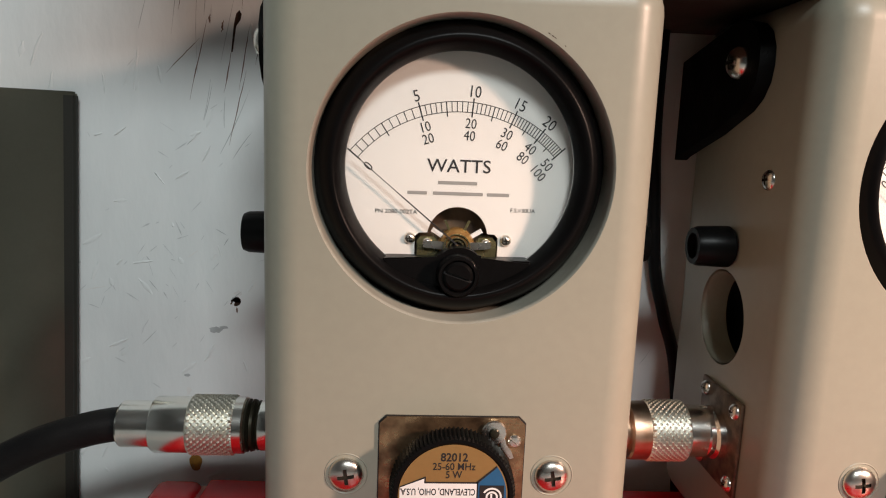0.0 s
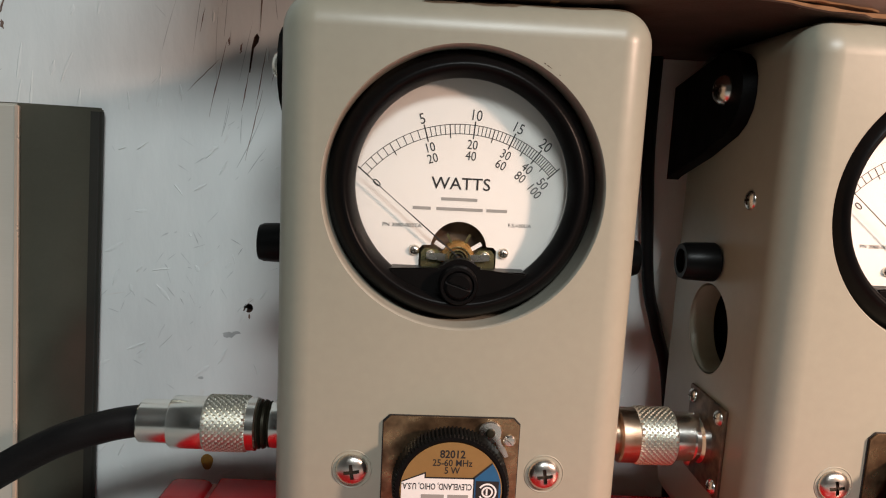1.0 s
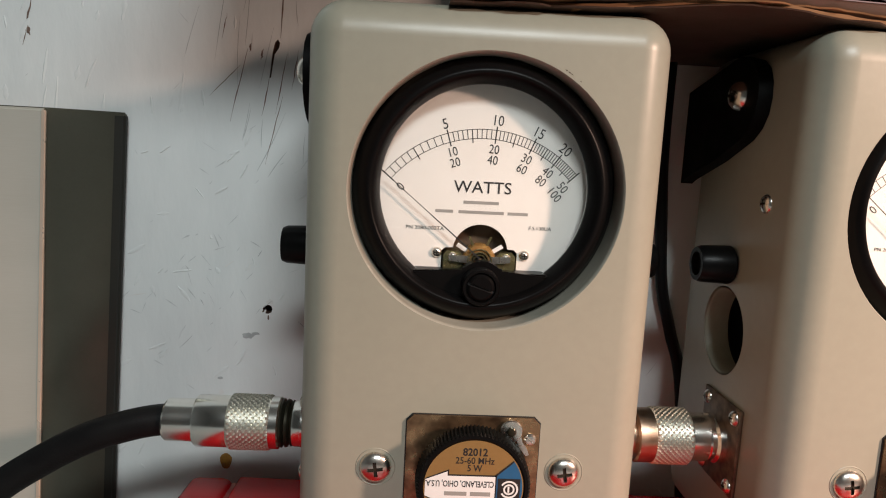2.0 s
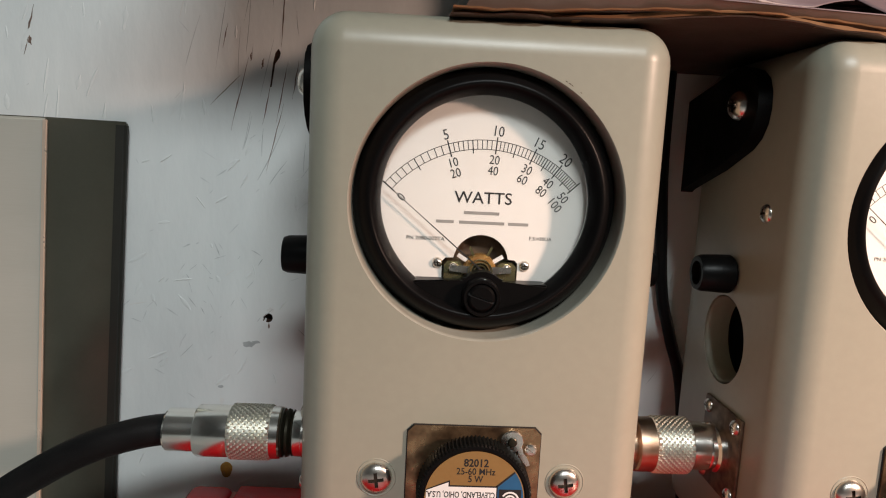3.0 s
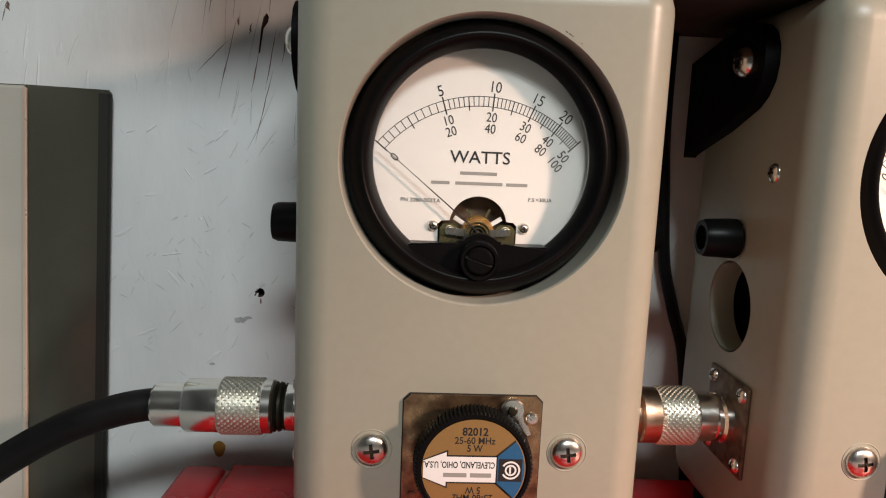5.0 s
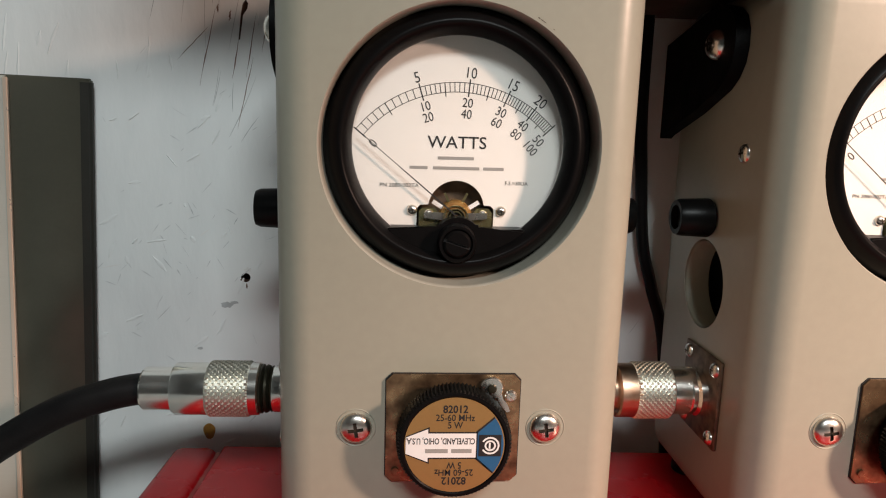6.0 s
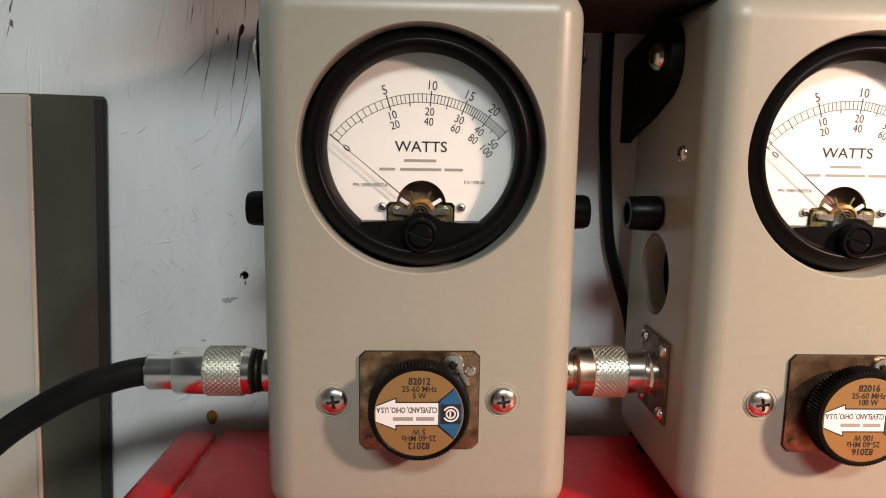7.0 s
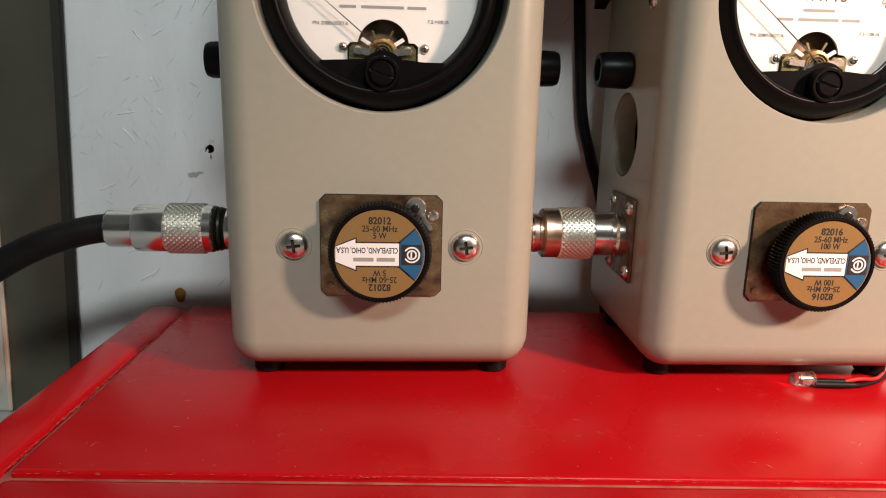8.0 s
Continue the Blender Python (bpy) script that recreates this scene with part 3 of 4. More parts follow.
    bmesh.ops.transform(slot, matrix=Matrix.Translation((0, 0, 0.1040)) @ pose(0, 0, 0, 0, 18, 0), verts=slot.verts)
    part("adjuster", carved(lathe([(0, 0.0003), (0.0032, 0.0003), (0.0039, 0.0009), (0.0039, 0.0016), (0, 0.0016)], "y", (0, 0, 0.1040), 36), [slot], "adjuster", [BLACK, INK]), BLACK, meter, "slotted dark zero adjuster")
    # socket plate and its fixings
    c = 0.0019
    x0, x1, z0, z1 = -0.0194, 0.0197, 0.0327, 0.0660
    plate = [(x0 + c, z0), (x1 - c, z0), (x1, z0 + c), (x1, z1 - c), (x1 - c, z1), (x0 + c, z1), (x0, z1 - c), (x0, z0 + c)]
    bm = slab([(x * 1.016, 0.04935 + (z - 0.04935) * 1.016) for x, z in plate], -0.0003, 0.003)
    part("plate_gap", bm, INK, meter)
    sp = part("socket_plate", slab(plate, -0.0010, 0.002), BRASS, meter, "tarnished brass socket plate")
    catch = lathe([(0.0014, -0.0022), (0.0031, -0.0022), (0.0034, -0.0018), (0.0034, -0.0009), (0.0014, -0.0009)], "y", (0.0112, 0, 0.0622), 32)
    slab([(0.0128, 0.0600), (0.0142, 0.0606), (0.0146, 0.0590), (0.0160, 0.0572), (0.0168, 0.0552), (0.0158, 0.0548), (0.0144, 0.0566), (0.0132, 0.0582)], -0.0020, -0.0010, catch)
    part("catch", catch, STEEL, sp, "bright flat hooked catch")
    part("catch_pin", lathe([(0, -0.0032), (0.0011, -0.0030), (0.0014, -0.0024), (0.0014, -0.0009), (0, -0.0009)], "y", (0.0112, 0, 0.0622), 20), OLIVE, sp)
    slotcut = box(-0.002, 0.002, -0.004, -0.0016, -0.00025, 0.00025)
    bmesh.ops.transform(slotcut, matrix=Matrix.Translation((0.0169, 0, 0.0597)) @ pose(0, 0, 0, 0, 40, 0), verts=slotcut.verts)
    part("plate_screw", carved(lathe([(0, -0.0022), (0.0013, -0.0021), (0.0018, -0.0015), (0.0018, -0.0009), (0, -0.0009)], "y", (0.0169, 0, 0.0597), 20), [slotcut], "plate_screw", [STEEL, STEEL]), STEEL, sp)
    part("plate_screw", rod(0.0012, -0.0016, -0.0009, "y", (-0.0165, 0, 0.0360), 14), BRASS, sp)
    for x in (-0.0281, 0.0279):
        part("screw_recess", lathe([(0.0059, 0.0), (0.0057, -0.00018), (0.0055, 0.0), (0.0055, 0.0004), (0.0059, 0.0004)], "y", (x, 0, 0.0492), 36), CASE, meter)
        phillips(meter, (x, -0.0001, 0.0492), 0.0047, "-y", STEEL, "screw", 0.0022, "bright cross-head screw")
    # feet
    for x in (-0.0405, 0.0405):
        for y in (0.016, 0.068):
            part("foot", rod(0.0052, 0.0, 0.0065, "z", (x, y, 0), 24, 0.0009), RUBBER, meter)
    # binding posts, strap, screws and flanges on the sides
    for s, ax in ((-1, "-x"), (1, "x")):
        at = (s * 0.0515, 0.042, 0.1082)
        cap = [(0, 0.0005), (0.0062, 0.0005), (0.0067, 0.0012), (0.0067, 0.0035, 1), (0.0064, 0.0110, 1), (0.0058, 0.0125), (0.0042, 0.0125), (0.0040, 0.0105), (0, 0.0105)]
        part("post_cap", lathe(cap, ax, at, 64, teeth=1, tooth=0.00016), CAP, meter, "black ridged screw cap", angle=25)
        bm = bmesh.new()
        e = s * 0.0516
        shape = [(0.0838, 0.1345), (0.079, 0.1360), (0.052, 0.1440), (0.034, 0.1510), (0.0290, 0.1545), (0.0258, 0.1590), (0.0248, 0.1640), (0.0252, 0.1690), (0.0275, 0.1735), (0.0320, 0.1765), (0.0400, 0.1785), (0.0838, 0.1700)]
        lo, hi = (e, e + s * 0.0047)
        va = [bm.verts.new((lo, min(y_ + 0.0016, 0.0838), z_)) for y_, z_ in shape]
        vb = [bm.verts.new((hi, min(y_ + 0.0016, 0.0838), z_)) for y_, z_ in shape]
        bm.faces.new(va)
        bm.faces.new(vb[::-1])
        for k in range(len(va)):
            j = (k + 1) % len(va)
            bm.faces.new((va[k], vb[k], vb[j], va[j]))
        strap = part("strap", bm, LEATHER, meter, "black leather carrying strap")
        phillips(strap, (s * 0.0562, 0.0385, 0.1655), 0.0050, ax, STEEL, "strap_screw", 0.0038)
        phillips(meter, (s * 0.0514, 0.0225, 0.131), 0.0032, ax, STEEL, "side_screw", 0.0016)
        yc, zc = 0.035, 0.0472
        bm = box(min(s * 0.0514, s * 0.0528), max(s * 0.0514, s * 0.0528), yc - 0.0140, yc + 0.0140, zc - 0.0155, zc + 0.0155, 0.0005)
        fl = part("flange", bm, DARKBRASS, meter, "brass connector flange")
        for dy in (-0.0105, 0.0105):
            for dz in (-0.0120, 0.0120):
                phillips(fl, (s * 0.0527, yc + dy, zc + dz), 0.0026, ax, STEEL, "flange_screw", 0.0017)
        part("neck", lathe([(0, 0), (0.0080, 0), (0.0080, 0.0022), (0.0070, 0.0030), (0.0070, 0.0045), (0, 0.0045)], ax, (s * 0.0527, yc, zc), 40), SILVER, fl, "plated connector neck")
    return meter


def build_element(number, power, m):
    el = thing("plug_in_element", "round black knurled plug-in element with a gold face and blue sector", "plug-in element", "elements in the wattmeters", m)
    zc = 0.0495
    prof = [(0, 0.0087), (0.0142, 0.0087), (0.0146, 0.0091), (0.0155, 0.0090), (0.0163, 0.0080, 1), (0.0165, 0.0030, 1), (0.0150, 0.0022), (0.0135, 0.0020), (0.0135, -0.0012), (0, -0.0012)]
    knob = part("knob", lathe(prof, "-y", (0, 0, zc), 176, teeth=1, tooth=0.00065), BLACK, el, "black knurled rim", angle=25)
    y = -0.00875
    face = part("face", slab(arc(0, zc, 0.0141, 0, 360, 64)[:-1], y - 0.0001, y + 0.0002), GOLD, el, "gold foil face")
    y -= 0.00014
    part("sector", slab([(0.0058, zc)] + [(0.0058, zc - 0.0036)] + arc(0, zc, 0.0138, -37, 37, 14) + [(0.0058, zc + 0.0036)], y - 0.00004, y), BLUE, face, "blue sector")
    y -= 0.00005
    for sgn in (-1, 1):
        c, s = math.cos(radians(37)) * 0.0138, math.sin(radians(37)) * 0.0138 * sgn
        part("sector_edge", slab([(0.0058, zc + sgn * 0.0033), (c, zc + s - 0.0003), (c, zc + s + 0.0003), (0.0058, zc + sgn * 0.0040)][::sgn], y - 0.00003, y), INK, face)
    tip = [(-0.0137, 0.0024), (-0.0075, 0.0049), (-0.0075, 0.0036), (0.0060, 0.0036), (0.0060, -0.0036), (-0.0075, -0.0036), (-0.0075, -0.0049), (-0.0137, -0.0024)]
    part("arrow_edge", slab([(x * 1.0 + (0.0004 if x > 0 else (0.0004 if x > -0.01 else 0)), zc + z * 1.12) for x, z in tip], y - 0.00003, y), INK, face)
    part("arrow", slab([(x, zc + z) for x, z in tip], y - 0.00008, y), WHITE, face, "white arrow")
    y -= 0.00010
    write("lettering", "CLEVELAND, OHIO, U.S.A.", 0.00175, INK, face, -0.0040, y, zc + 0.0014, 180, 0.66, 0.00004)
    for x0, x1 in ((-0.0082, -0.0019), (-0.0009, 0.0048)):
        bars("maker_word", x0, x1, zc - 0.0016, 0.0012, y, GREYINK, face)
    part("badge", slab([(0.0068, zc - 0.0032), (0.0131, zc - 0.0032), (0.0131, zc + 0.0032), (0.0068, zc + 0.0032)], y - 0.00003, y), INK, face)
    for r, open_at in ((0.0026, 150), (0.0016, 179)):
        o, i_ = arc(0.0100, zc, r, -open_at, open_at, 28), arc(0.0100, zc, r - 0.0005, open_at, -open_at, 28)
        part("badge_ring", slab(o + i_, y - 0.00008, y - 0.00003), WHITE, face)
    part("badge_bar", slab([(0.0096, zc - 0.0009), (0.0101, zc - 0.0009), (0.0101, zc + 0.0009), (0.0096, zc + 0.0009)], y - 0.00008, y - 0.00003), WHITE, face)
    y = -0.00892
    for sgn, turn in ((1, 0), (-1, 180)):
        write("lettering", number, 0.00215, INK, face, 0.0, y, zc + sgn * 0.0106, turn, 0.90, 0.00007)
        write("lettering", "25-60 MHz", 0.0019, INK, face, 0.0, y, zc + sgn * 0.0081, turn, 0.88, 0.00002)
        write("lettering", power, 0.0019, INK, face, 0.0, y, zc + sgn * 0.0059, turn, 0.84, 0.00003)
    return el


def build_cable():
    cable = thing("coaxial_cable", "thick black coaxial cable with a plated knurled plug", "cable")
    yc, zc = 0.035, 0.0472
    at = (-0.0507, yc, zc)
    part("collar", lathe([(0, 0.0010), (0.0074, 0.0010), (0.0078, 0.0014), (0.0078, 0.0066), (0.0074, 0.0072), (0, 0.0072)], "-x", at, 40), SILVER, cable)
    part("gasket", lathe([(0.0060, 0.0070), (0.0074, 0.0070), (0.0078, 0.0076), (0.0070, 0.0081), (0.0079, 0.0087), (0.0082, 0.0095), (0.0072, 0.0101), (0.0083, 0.0107), (0.0080, 0.0115), (0.0060, 0.0116)], "-x", at, 40), OLIVE, cable, "dark olive grooved collar")
    part("nut_edge", lathe([(0.0070, 0.0114), (0.0084, 0.0114), (0.0088, 0.0119), (0.0088, 0.0146), (0.0070, 0.0146)], "-x", at, 48), SILVER, cable)
    part("nut", knurl(0.0091, 0.0145, 0.0287, "-x", at, 30, 7, 0.00042), KNURL, cable, "knurled plated coupling nut")
    part("sleeve", lathe([(0.0070, 0.0286), (0.0087, 0.0286), (0.0087, 0.0393), (0.0083, 0.0399), (0.0070, 0.0399)], "-x", at, 48), SILVER, cable)
    part("tail", lathe([(0.0055, 0.0396), (0.0072, 0.0396), (0.0072, 0.0496), (0.0067, 0.0502), (0.0055, 0.0502)], "-x", at, 48), SILVER, cable)
    pts = [(-0.092, yc, zc), (-0.102, yc, 0.0470), (-0.113, yc - 0.001, 0.0450), (-0.127, yc - 0.002, 0.0402), (-0.142, yc - 0.003, 0.0320), (-0.158, yc - 0.004, 0.0205), (-0.176, yc - 0.006, 0.002), (-0.190, yc - 0.008, -0.018), (-0.203, yc - 0.01, -0.034), (-0.225, yc - 0.012, BENCH_Z + 0.0056), (-0.30, yc - 0.02, BENCH_Z + 0.0054)]
    part("cord", tube(pts, 0.0053, 24), RUBBER, cable, "matt black cord")
    return cable


def build_coupling():
    c = thing("coaxial_coupling", "plated coaxial coupling with a knurled nut joining the two wattmeters", "coupling")
    yc, zc = 0.035, 0.0472
    at = (0.0, yc, zc)
    part("collar", lathe([(0, 0.0565), (0.0074, 0.0565), (0.0074, 0.0582), (0.0068, 0.0586), (0.0068, 0.0600), (0, 0.0600)], "x", at, 40), BRONZE, c, "worn bronze collar")
    part("nut_edge", lathe([(0.005, 0.0598), (0.0088, 0.0598), (0.0094, 0.0604), (0.0094, 0.0660), (0.005, 0.0660)], "x", at, 48), BRONZE, c)
    part("nut", knurl(0.0096, 0.0660, 0.0790, "x", at, 32, 7, 0.00042), KNURL, c, "knurled plated coupling nut")
    part("barrel", lathe([(0.005, 0.0788), (0.0084, 0.0788), (0.0084, 0.0886), (0.0079, 0.0893), (0.005, 0.0893)], "x", at, 48), SILVER, c)
    part("ring", lathe([(0.0, 0.0882), (0.0072, 0.0892), (0.0072, 0.0902), (0.0066, 0.0906), (0.0072, 0.0910), (0.0, 0.0912)], "x", at, 48), BRASS, c)
    return c


def build_clock():
    clock = thing("display_unit", "silver display unit with a dark screen, standing against the wall", "display unit")
    z0, z1 = BENCH_Z, 0.1512
    plan = [(-0.330, 0.083), (-0.163, 0.083), (-0.1415, 0.0945), (-0.1385, 0.0965), (-0.1385, 0.0988), (-0.330, 0.0988)]
    bm = bmesh.new()
    a = [bm.verts.new((x, y, z0)) for x, y in plan]
    b = [bm.verts.new((x, y, z1)) for x, y in plan]
    bm.faces.new(a)
    bm.faces.new(b)
    for i in range(len(a)):
        j = (i + 1) % len(a)
        bm.faces.new((a[i], a[j], b[j], b[i]))
    for v in a:
        v.co.x -= 0.0090 if v.co.x > -0.2 else 0
    bmesh.ops.bevel(bm, geom=bm.edges[:], offset=0.0007, segments=2, affect="EDGES")
    strip = bmesh.new()
    lo = [strip.verts.new((x - 0.0090, y, z0 + 0.0006)) for x, y in ((-0.1425, 0.0935), (-0.1384, 0.0958), (-0.1378, 0.0985), (-0.1425, 0.0985))]
    hi = [strip.verts.new((x, y, z1 - 0.0006)) for x, y in ((-0.1425, 0.0935), (-0.1384, 0.0958), (-0.1378, 0.0985), (-0.1425, 0.0985))]
    strip.faces.new(lo)
    strip.faces.new(hi)
    for i in range(4):
        strip.faces.new((lo[i], lo[(i + 1) % 4], hi[(i + 1) % 4], hi[i]))
    bmesh.ops.bevel(strip, geom=strip.edges[:], offset=0.0009, segments=3, affect="EDGES")
    part("rear_strip", strip, STRIP, clock, "dark rear edge strip")
    part("side_shell", bm, GUNMETAL, clock, "dark grey sloping side")
    bm = slab([(-0.330, z0 + 0.0004), (-0.1718, z0 + 0.0004), (-0.1628, z1 - 0.0004), (-0.330, z1 - 0.0004)], 0.0818, 0.0845)
    bmesh.ops.bevel(bm, geom=bm.edges[:], offset=0.0010, segments=3, affect="EDGES")
    part("front_panel", bm, BRUSHED, clock, "brushed silver front")
    # thin added strip: the front edge's highlight as a bright colour
    bm = slab([(-0.1730, z0 + 0.001), (-0.1713, z0 + 0.001), (-0.1623, z1 - 0.0010), (-0.1640, z1 - 0.0010)], 0.0812, 0.0822)
    bmesh.ops.bevel(bm, geom=bm.edges[:], offset=0.0003, segments=2, affect="EDGES")
    part("edge_highlight", bm, EDGE_GLINT, clock, "bright coppery strip standing for the edge highlight")
    cx0, cx1, cz0, cz1, r = -0.310, -0.1868, 0.0105, 0.1150, 0.006
    pts = arc(cx1 - r, cz1 - r, r, 90, 0, 6) + arc(cx1 - r, cz0 + r, r, 0, -90, 6) + arc(cx0 + r, cz0 + r, r, -90, -180, 6) + arc(cx0 + r, cz1 - r, r, 180, 90, 6)
    part("screen_frame", slab(pts, 0.0812, 0.083), BLACK, clock)
    pts = [(cx0 + (x - cx0) * 0.984 + 0.001, cz0 + (z - cz0) * 0.984 + 0.0009) for x, z in pts]
    part("screen", slab(pts, 0.0808, 0.082), SCREEN, clock, "dark blank screen")
    part("button_ring", lathe([(0.0055, -0.0012), (0.0066, -0.0012), (0.0068, 0.0), (0.0055, 0.0)], "y", (-0.1965, 0.0818, 0.0015), 32), BLACK, clock)
    part("button", lathe([(0, -0.0016), (0.0045, -0.0014), (0.0055, -0.0006), (0.0055, 0.001)], "y", (-0.1965, 0.0818, 0.0015), 32), WHITE, clock, "round white button")
    return clock


def build_card():
    card = thing("cardboard_sheet", "torn brown corrugated cardboard lying across the wattmeters", "cardboard")
    x0, x1, y1 = -0.0125, 0.34, 0.0995

    def layer(za, zb, y0, rough, seed):
        r = random.Random(seed)
        bm = bmesh.new()
        n = 90
        rows = []
        for i in range(n + 1):
            x = x0 + (x1 - x0) * i / n + r.uniform(-0.0006, 0.0006)
            wob = 0.0007 * math.sin(x * 60) + 0.0012 * math.sin(x * 21 + seed) + r.uniform(-rough, rough)
            lift = -0.0009 + 0.0034 * math.exp(-((x - 0.066) / 0.036) ** 2) + 0.0004 * math.sin(x * 90 + seed) + r.uniform(-0.00012, 0.00012)
            rows.append([bm.verts.new(p) for p in ((x, y0 + wob, za + lift), (x, y0 + wob - 0.0003, zb + lift), (x, y1, zb), (x, y1, za))])
        for a, b in zip(rows, rows[1:]):
            for k in range(4):
                bm.faces.new((a[k], b[k], b[(k + 1) % 4], a[(k + 1) % 4]))
        bm.faces.new(rows[0])
        bm.faces.new(rows[-1][::-1])
        return bm
    # the lower liner carries the shade below the sheet as a darker colour
    part("lower_liner", layer(0.1832, 0.1836, 0.0005, 0.0013, 1), KRAFT, card, "lower liner, coloured dark for the shade underneath")
    part("fluted_core", layer(0.1836, 0.1850, 0.0030, 0.0005, 2), CARD, card)
    part("upper_liner", layer(0.1850, 0.1854, 0.0009, 0.0011, 5), CARD, card)
    return card


def ruled(rows, close=False):
    """A sheet of quads through rows of points."""
    bm = bmesh.new()
    grid = [[bm.verts.new(p) for p in row] for row in rows]
    for a, b in zip(grid, grid[1:]):
        n = len(a)
        for k in range(n if close else n - 1):
            bm.faces.new((a[k], b[k], b[(k + 1) % n], a[(k + 1) % n]))
    if close:
        bm.faces.new(grid[0])
        bm.faces.new(grid[-1][::-1])
    return bm


def build_papers():
    rng = random.Random(5)
    sheet = thing("grey_card_sheet", "thin grey-brown card folder lying on the cardboard", "card folder")

    def top(x):
        return 0.1910 - 0.020 * x + 0.0003 * math.sin(x * 40)
    rows, edge = [], []
    for i in range(41):
        x = -0.006 + 0.33 * i / 40
        low = 0.1842 + 0.0030 * math.exp(-((x - 0.066) / 0.036) ** 2)
        zt = max(top(x), low + 0.0015)
        rows.append([(x - 0.003, 0.0030, low), (x - 0.0015, 0.0012, (low + zt) / 2 + rng.uniform(-0.0002, 0.0002)), (x, 0.0, zt), (x, 0.0006, zt + 0.0001), (x, 0.085, 0.1890), (x - 0.003, 0.085, 0.1858)])
        edge.append([(x, -0.0002, zt - 0.0001), (x, -0.0002, zt + 0.0002), (x, 0.0006, zt + 0.0003), (x, 0.0006, zt)])
    part("folder", ruled(rows, True), GREY_CARD, sheet)
    part("folder_edge", ruled(edge, True), PAPER, sheet, "pale cut edge")
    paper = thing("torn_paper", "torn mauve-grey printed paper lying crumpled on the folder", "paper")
    rows, tear = [], []
    for i in range(45):
        u = i / 44
        xb, xt = 0.038 + 0.050 * u, 0.046 + 0.058 * u
        zb = 0.1900 + 0.0075 * ((0.0905 - xb) / 0.045) ** 1.8
        zt = 0.1945 + 0.0050 * (max(0.1042 - xt, 0) / 0.032) ** 1.1
        rows.append([(xb + (xt - xb) * v, 0.0030 + 0.0065 * v + 0.0008 * math.sin(xb * 260) * (1 - v), zb + (zt - zb) * v + 0.0005 * math.sin(math.pi * v)) for v in (0, 0.25, 0.5, 0.75, 1)])
        w = (0.0004 + 0.0009 * math.sin(math.pi * u) ** 2) * rng.uniform(0.7, 1.2)
        yb = 0.0028 + 0.0008 * math.sin(xb * 260)
        tear.append([(xb, yb, zb + 0.0002), (xb - 0.0004, yb - 0.0008, zb - w * 0.5), (xb, yb - 0.0002, zb - w), (xb + 0.0003, yb + 0.0006, zb - w * 0.3)])
    ob = part("sheet", ruled(rows), PAPER, paper)
    ob.modifiers.new("thick", "SOLIDIFY").thickness = 0.0002
    part("torn_edge", ruled(tear, True), TORN, paper, "pale fibrous torn edge")
    line = new("lettering", lettering("should stick", 0.0026, INK, 0.95))
    line.parent, line.matrix_basis = paper, pose(0.0725, 0.0054, 0.1971, 42, 7, 0) @ pose(0, 0, 0, 0, 0, 180)
    for name, xa, xb_, y0, y1, z1, slope, seed in (("loose_sheet", 0.000, 0.100, 0.0105, 0.031, 0.2040, 0.0, 1.0), ("loose_sheet", 0.098, 0.20, 0.0015, 0.030, 0.2130, 0.55, 2.4)):
        loose = thing("loose_paper", "mauve-grey loose paper sheet lying creased on the folder", "paper")
        rows = []
        for i in range(31):
            u = i / 30
            row = []
            for k in range(9):
                v = k / 8
                x = xa + (xb_ - xa) * u + slope * 0.026 * (1 - v) * (1 - u)
                crease = 0.0012 * abs(math.sin(x * 45 + seed + v * 2.2)) * v
                row.append((x, y0 + (y1 - y0) * v, max(top(x), 0.1885) + 0.0004 + (z1 - 0.1940) * v ** 1.25 + crease + rng.uniform(0, 0.00025)))
            rows.append(row)
        ob = part("sheet", ruled(rows), PAPER, loose)
        ob.modifiers.new("thick", "SOLIDIFY").thickness = 0.0002
    pile = thing("paper_pile", "pile of loose papers on the folder", "papers")
    for k in range(8):
        z = 0.1892 + 0.00214 * k
        part("paper_sheet", box(0.0 + rng.uniform(0, 0.01), 0.30, 0.036 + rng.uniform(0, 0.006), 0.088, z, z + 0.00208), PAPER, pile)
    return sheet, paper


def build_box():
    carton = thing("cardboard_box", "brown cardboard box standing on the papers over the wattmeters", "cardboard box")
    part("carton", box(0.055, 0.33, 0.034, 0.0995, 0.2064, 0.2595, 0.0012), CARD, carton)
    part("flap", box(0.057, 0.325, 0.0325, 0.0340, 0.215, 0.2580, 0.0004), CARD, carton)
    return carton


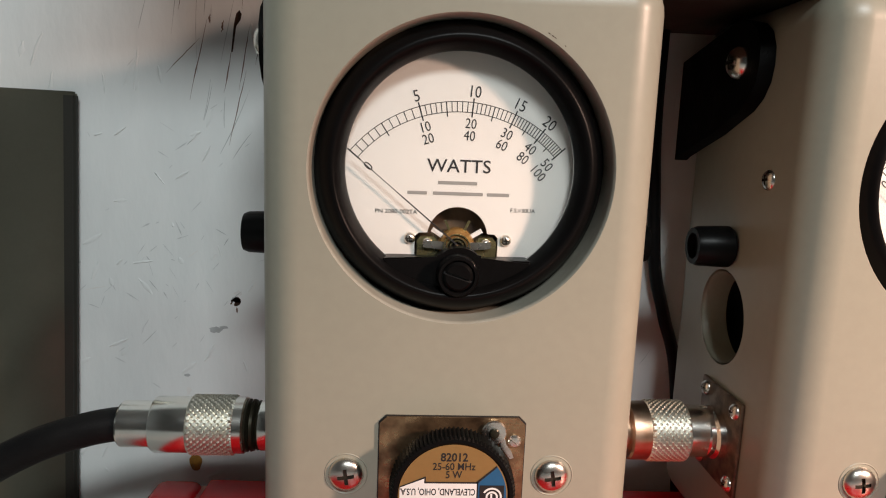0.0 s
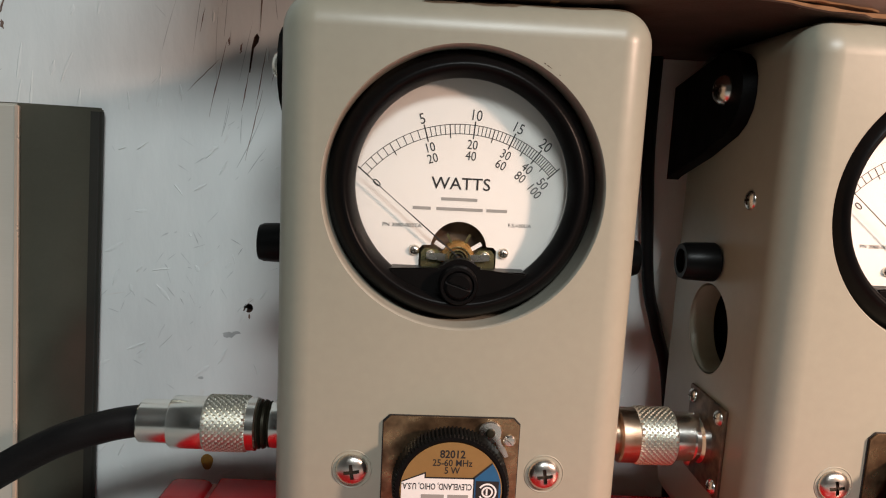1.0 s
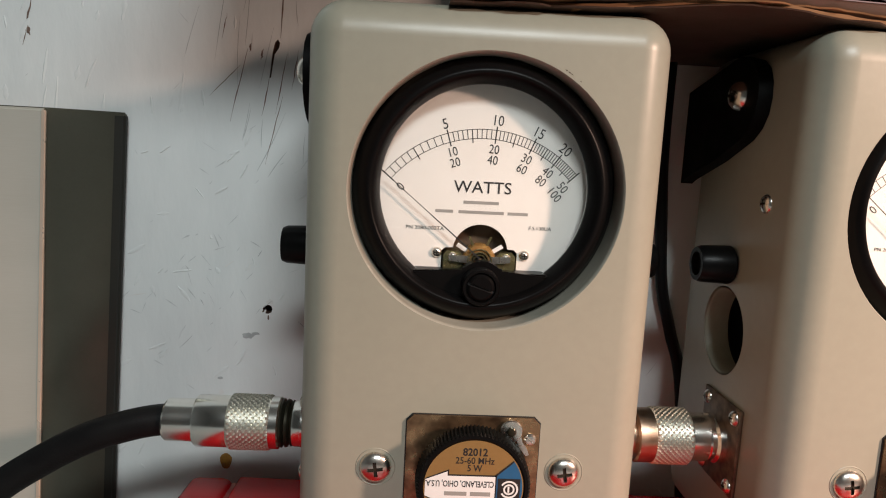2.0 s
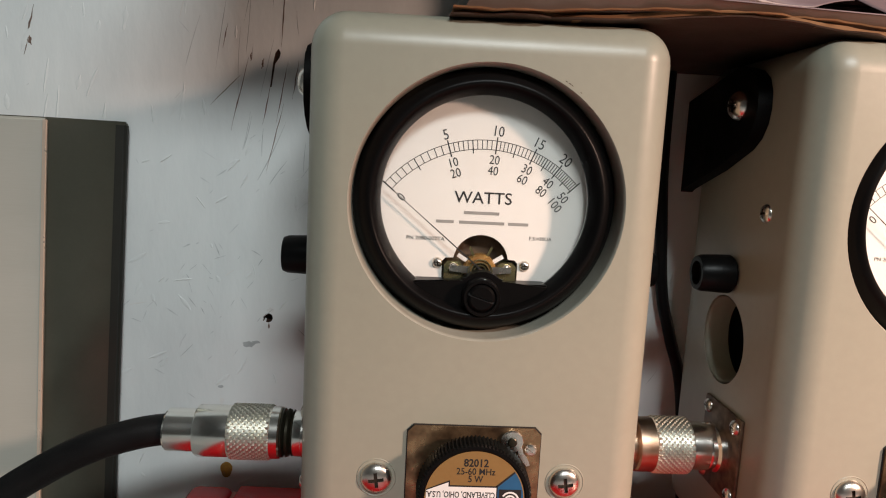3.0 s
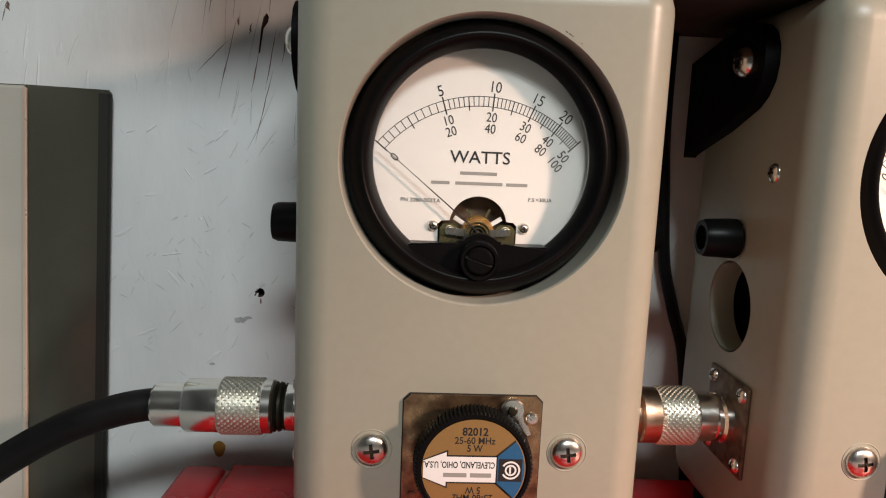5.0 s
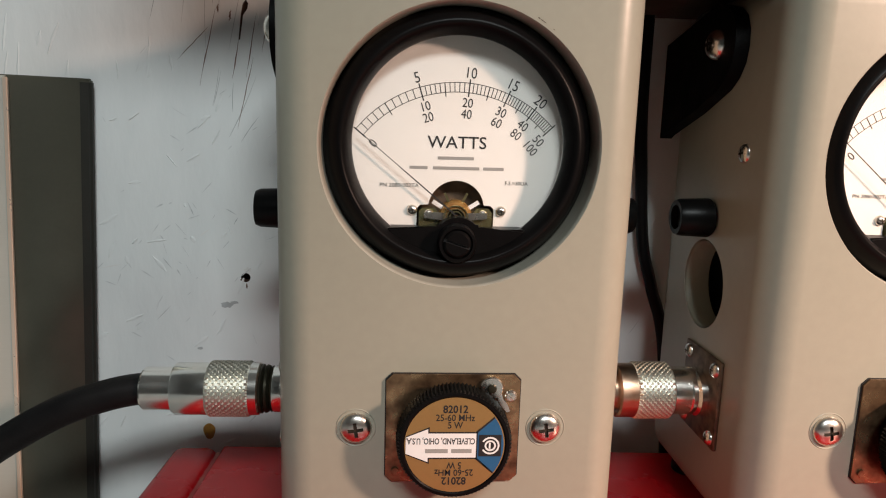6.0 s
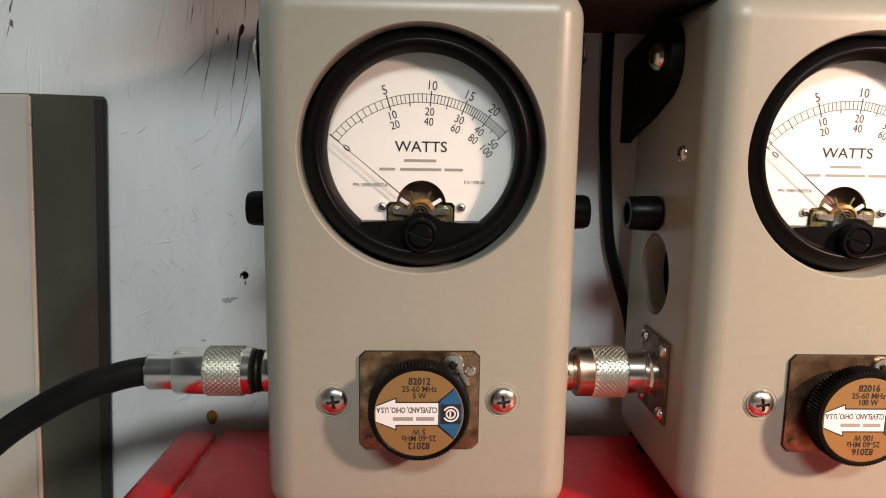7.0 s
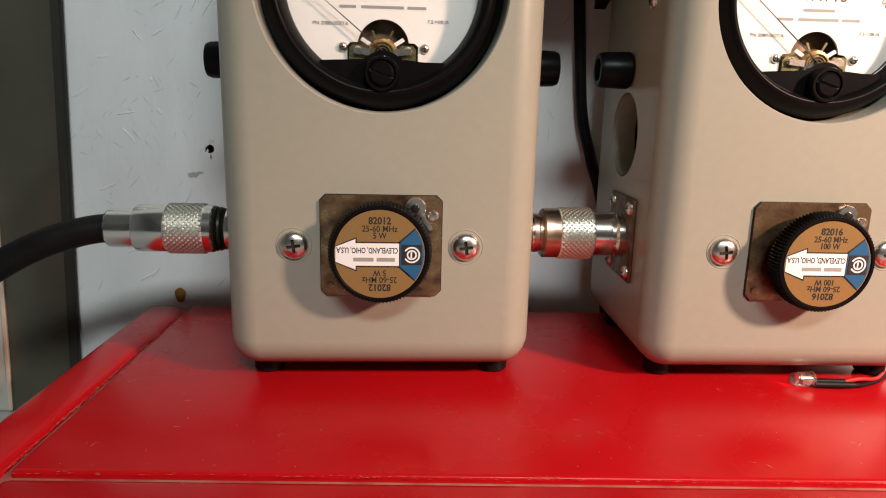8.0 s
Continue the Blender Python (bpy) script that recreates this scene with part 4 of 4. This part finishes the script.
def build_led():
    led = thing("indicator_led", "clear five millimetre indicator lamp with sleeved legs, lying on the chest", "led lamp", m=pose(0.1442, -0.0012, 0.0029, 0, 0, -3))
    lens = part("lens", lathe([(0, -0.0001), (0.0010, 0.0001), (0.0019, 0.0009), (0.0024, 0.0022), (0.0025, 0.0068), (0.0029, 0.0068), (0.0029, 0.0080), (0, 0.0080)], "x", (0, 0, 0), 28), LENS, led, "clear plastic lens")
    lens.visible_shadow = False
    part("die_cup", lathe([(0.0, 0.0042), (0.0008, 0.0040), (0.0010, 0.0034), (0.0013, 0.0034), (0.0011, 0.0076), (0, 0.0076)], "x", (0, 0.0002, 0), 16), STEEL, led)
    part("anvil", box(0.0030, 0.0078, 0.0004, 0.0018, -0.0012, 0.0010, 0.0002), STEEL, led)
    part("post", box(0.0036, 0.0078, -0.0018, -0.0006, -0.0010, 0.0006, 0.0002), STEEL, led)
    for dy, ln in ((0.0013, 0.0205), (-0.0013, 0.0225)):
        part("leg_sleeve", rod(0.0011, 0.0080, ln, "x", (0, dy, -0.0012), 16, 0.0002), RUBBER, led, "black heat-shrink sleeve")
    part("wire", tube([(0.0200, 0.0013, -0.0012), (0.026, 0.0022, -0.0004), (0.034, 0.005, -0.0012), (0.045, 0.016, -0.0021), (0.060, 0.03, -0.0021)], 0.0007, 10), REDWIRE, led, "red wire")
    part("wire", tube([(0.022, -0.0013, -0.0012), (0.026, -0.0002, -0.0016), (0.036, 0.006, -0.0021), (0.050, 0.02, -0.0021), (0.060, 0.034, -0.0021)], 0.0007, 10), RUBBER, led, "black wire")
    return led


def build_cord():
    cord = thing("power_cord", "thin black cord hanging against the wall", "cord")
    part("cord", tube([(0.083, 0.0955, 0.26), (0.0835, 0.0955, 0.20), (0.0835, 0.0955, 0.15), (0.0855, 0.0955, 0.12), (0.0885, 0.0955, 0.09), (0.094, 0.0955, 0.07), (0.102, 0.0955, 0.04), (0.11, 0.0955, BENCH_Z + 0.003)], 0.0026, 14), RUBBER, cord)
    return cord


build_wall()
build_room()
build_shelf()
build_chest()
METER_TWO = pose(0.1421, -0.0030, 0, 0, 0, -0.8)
meter_one = build_meter(-50.4)
meter_two = copy_thing(meter_one, METER_TWO)
for ob in meter_two.children:
    if ob.name.startswith("needle"):
        ob.matrix_basis = pose(0, 0, PIVOT, 0, -49.6, 0)
build_element("82012", "5 W", pose(0, -0.0022, -0.0005))
build_element("82016", "100 W", METER_TWO @ pose(0.0010, -0.0022, -0.0016))
build_cable()
build_coupling()
build_clock()
build_card()
build_papers()
build_box()
build_led()
build_cord()
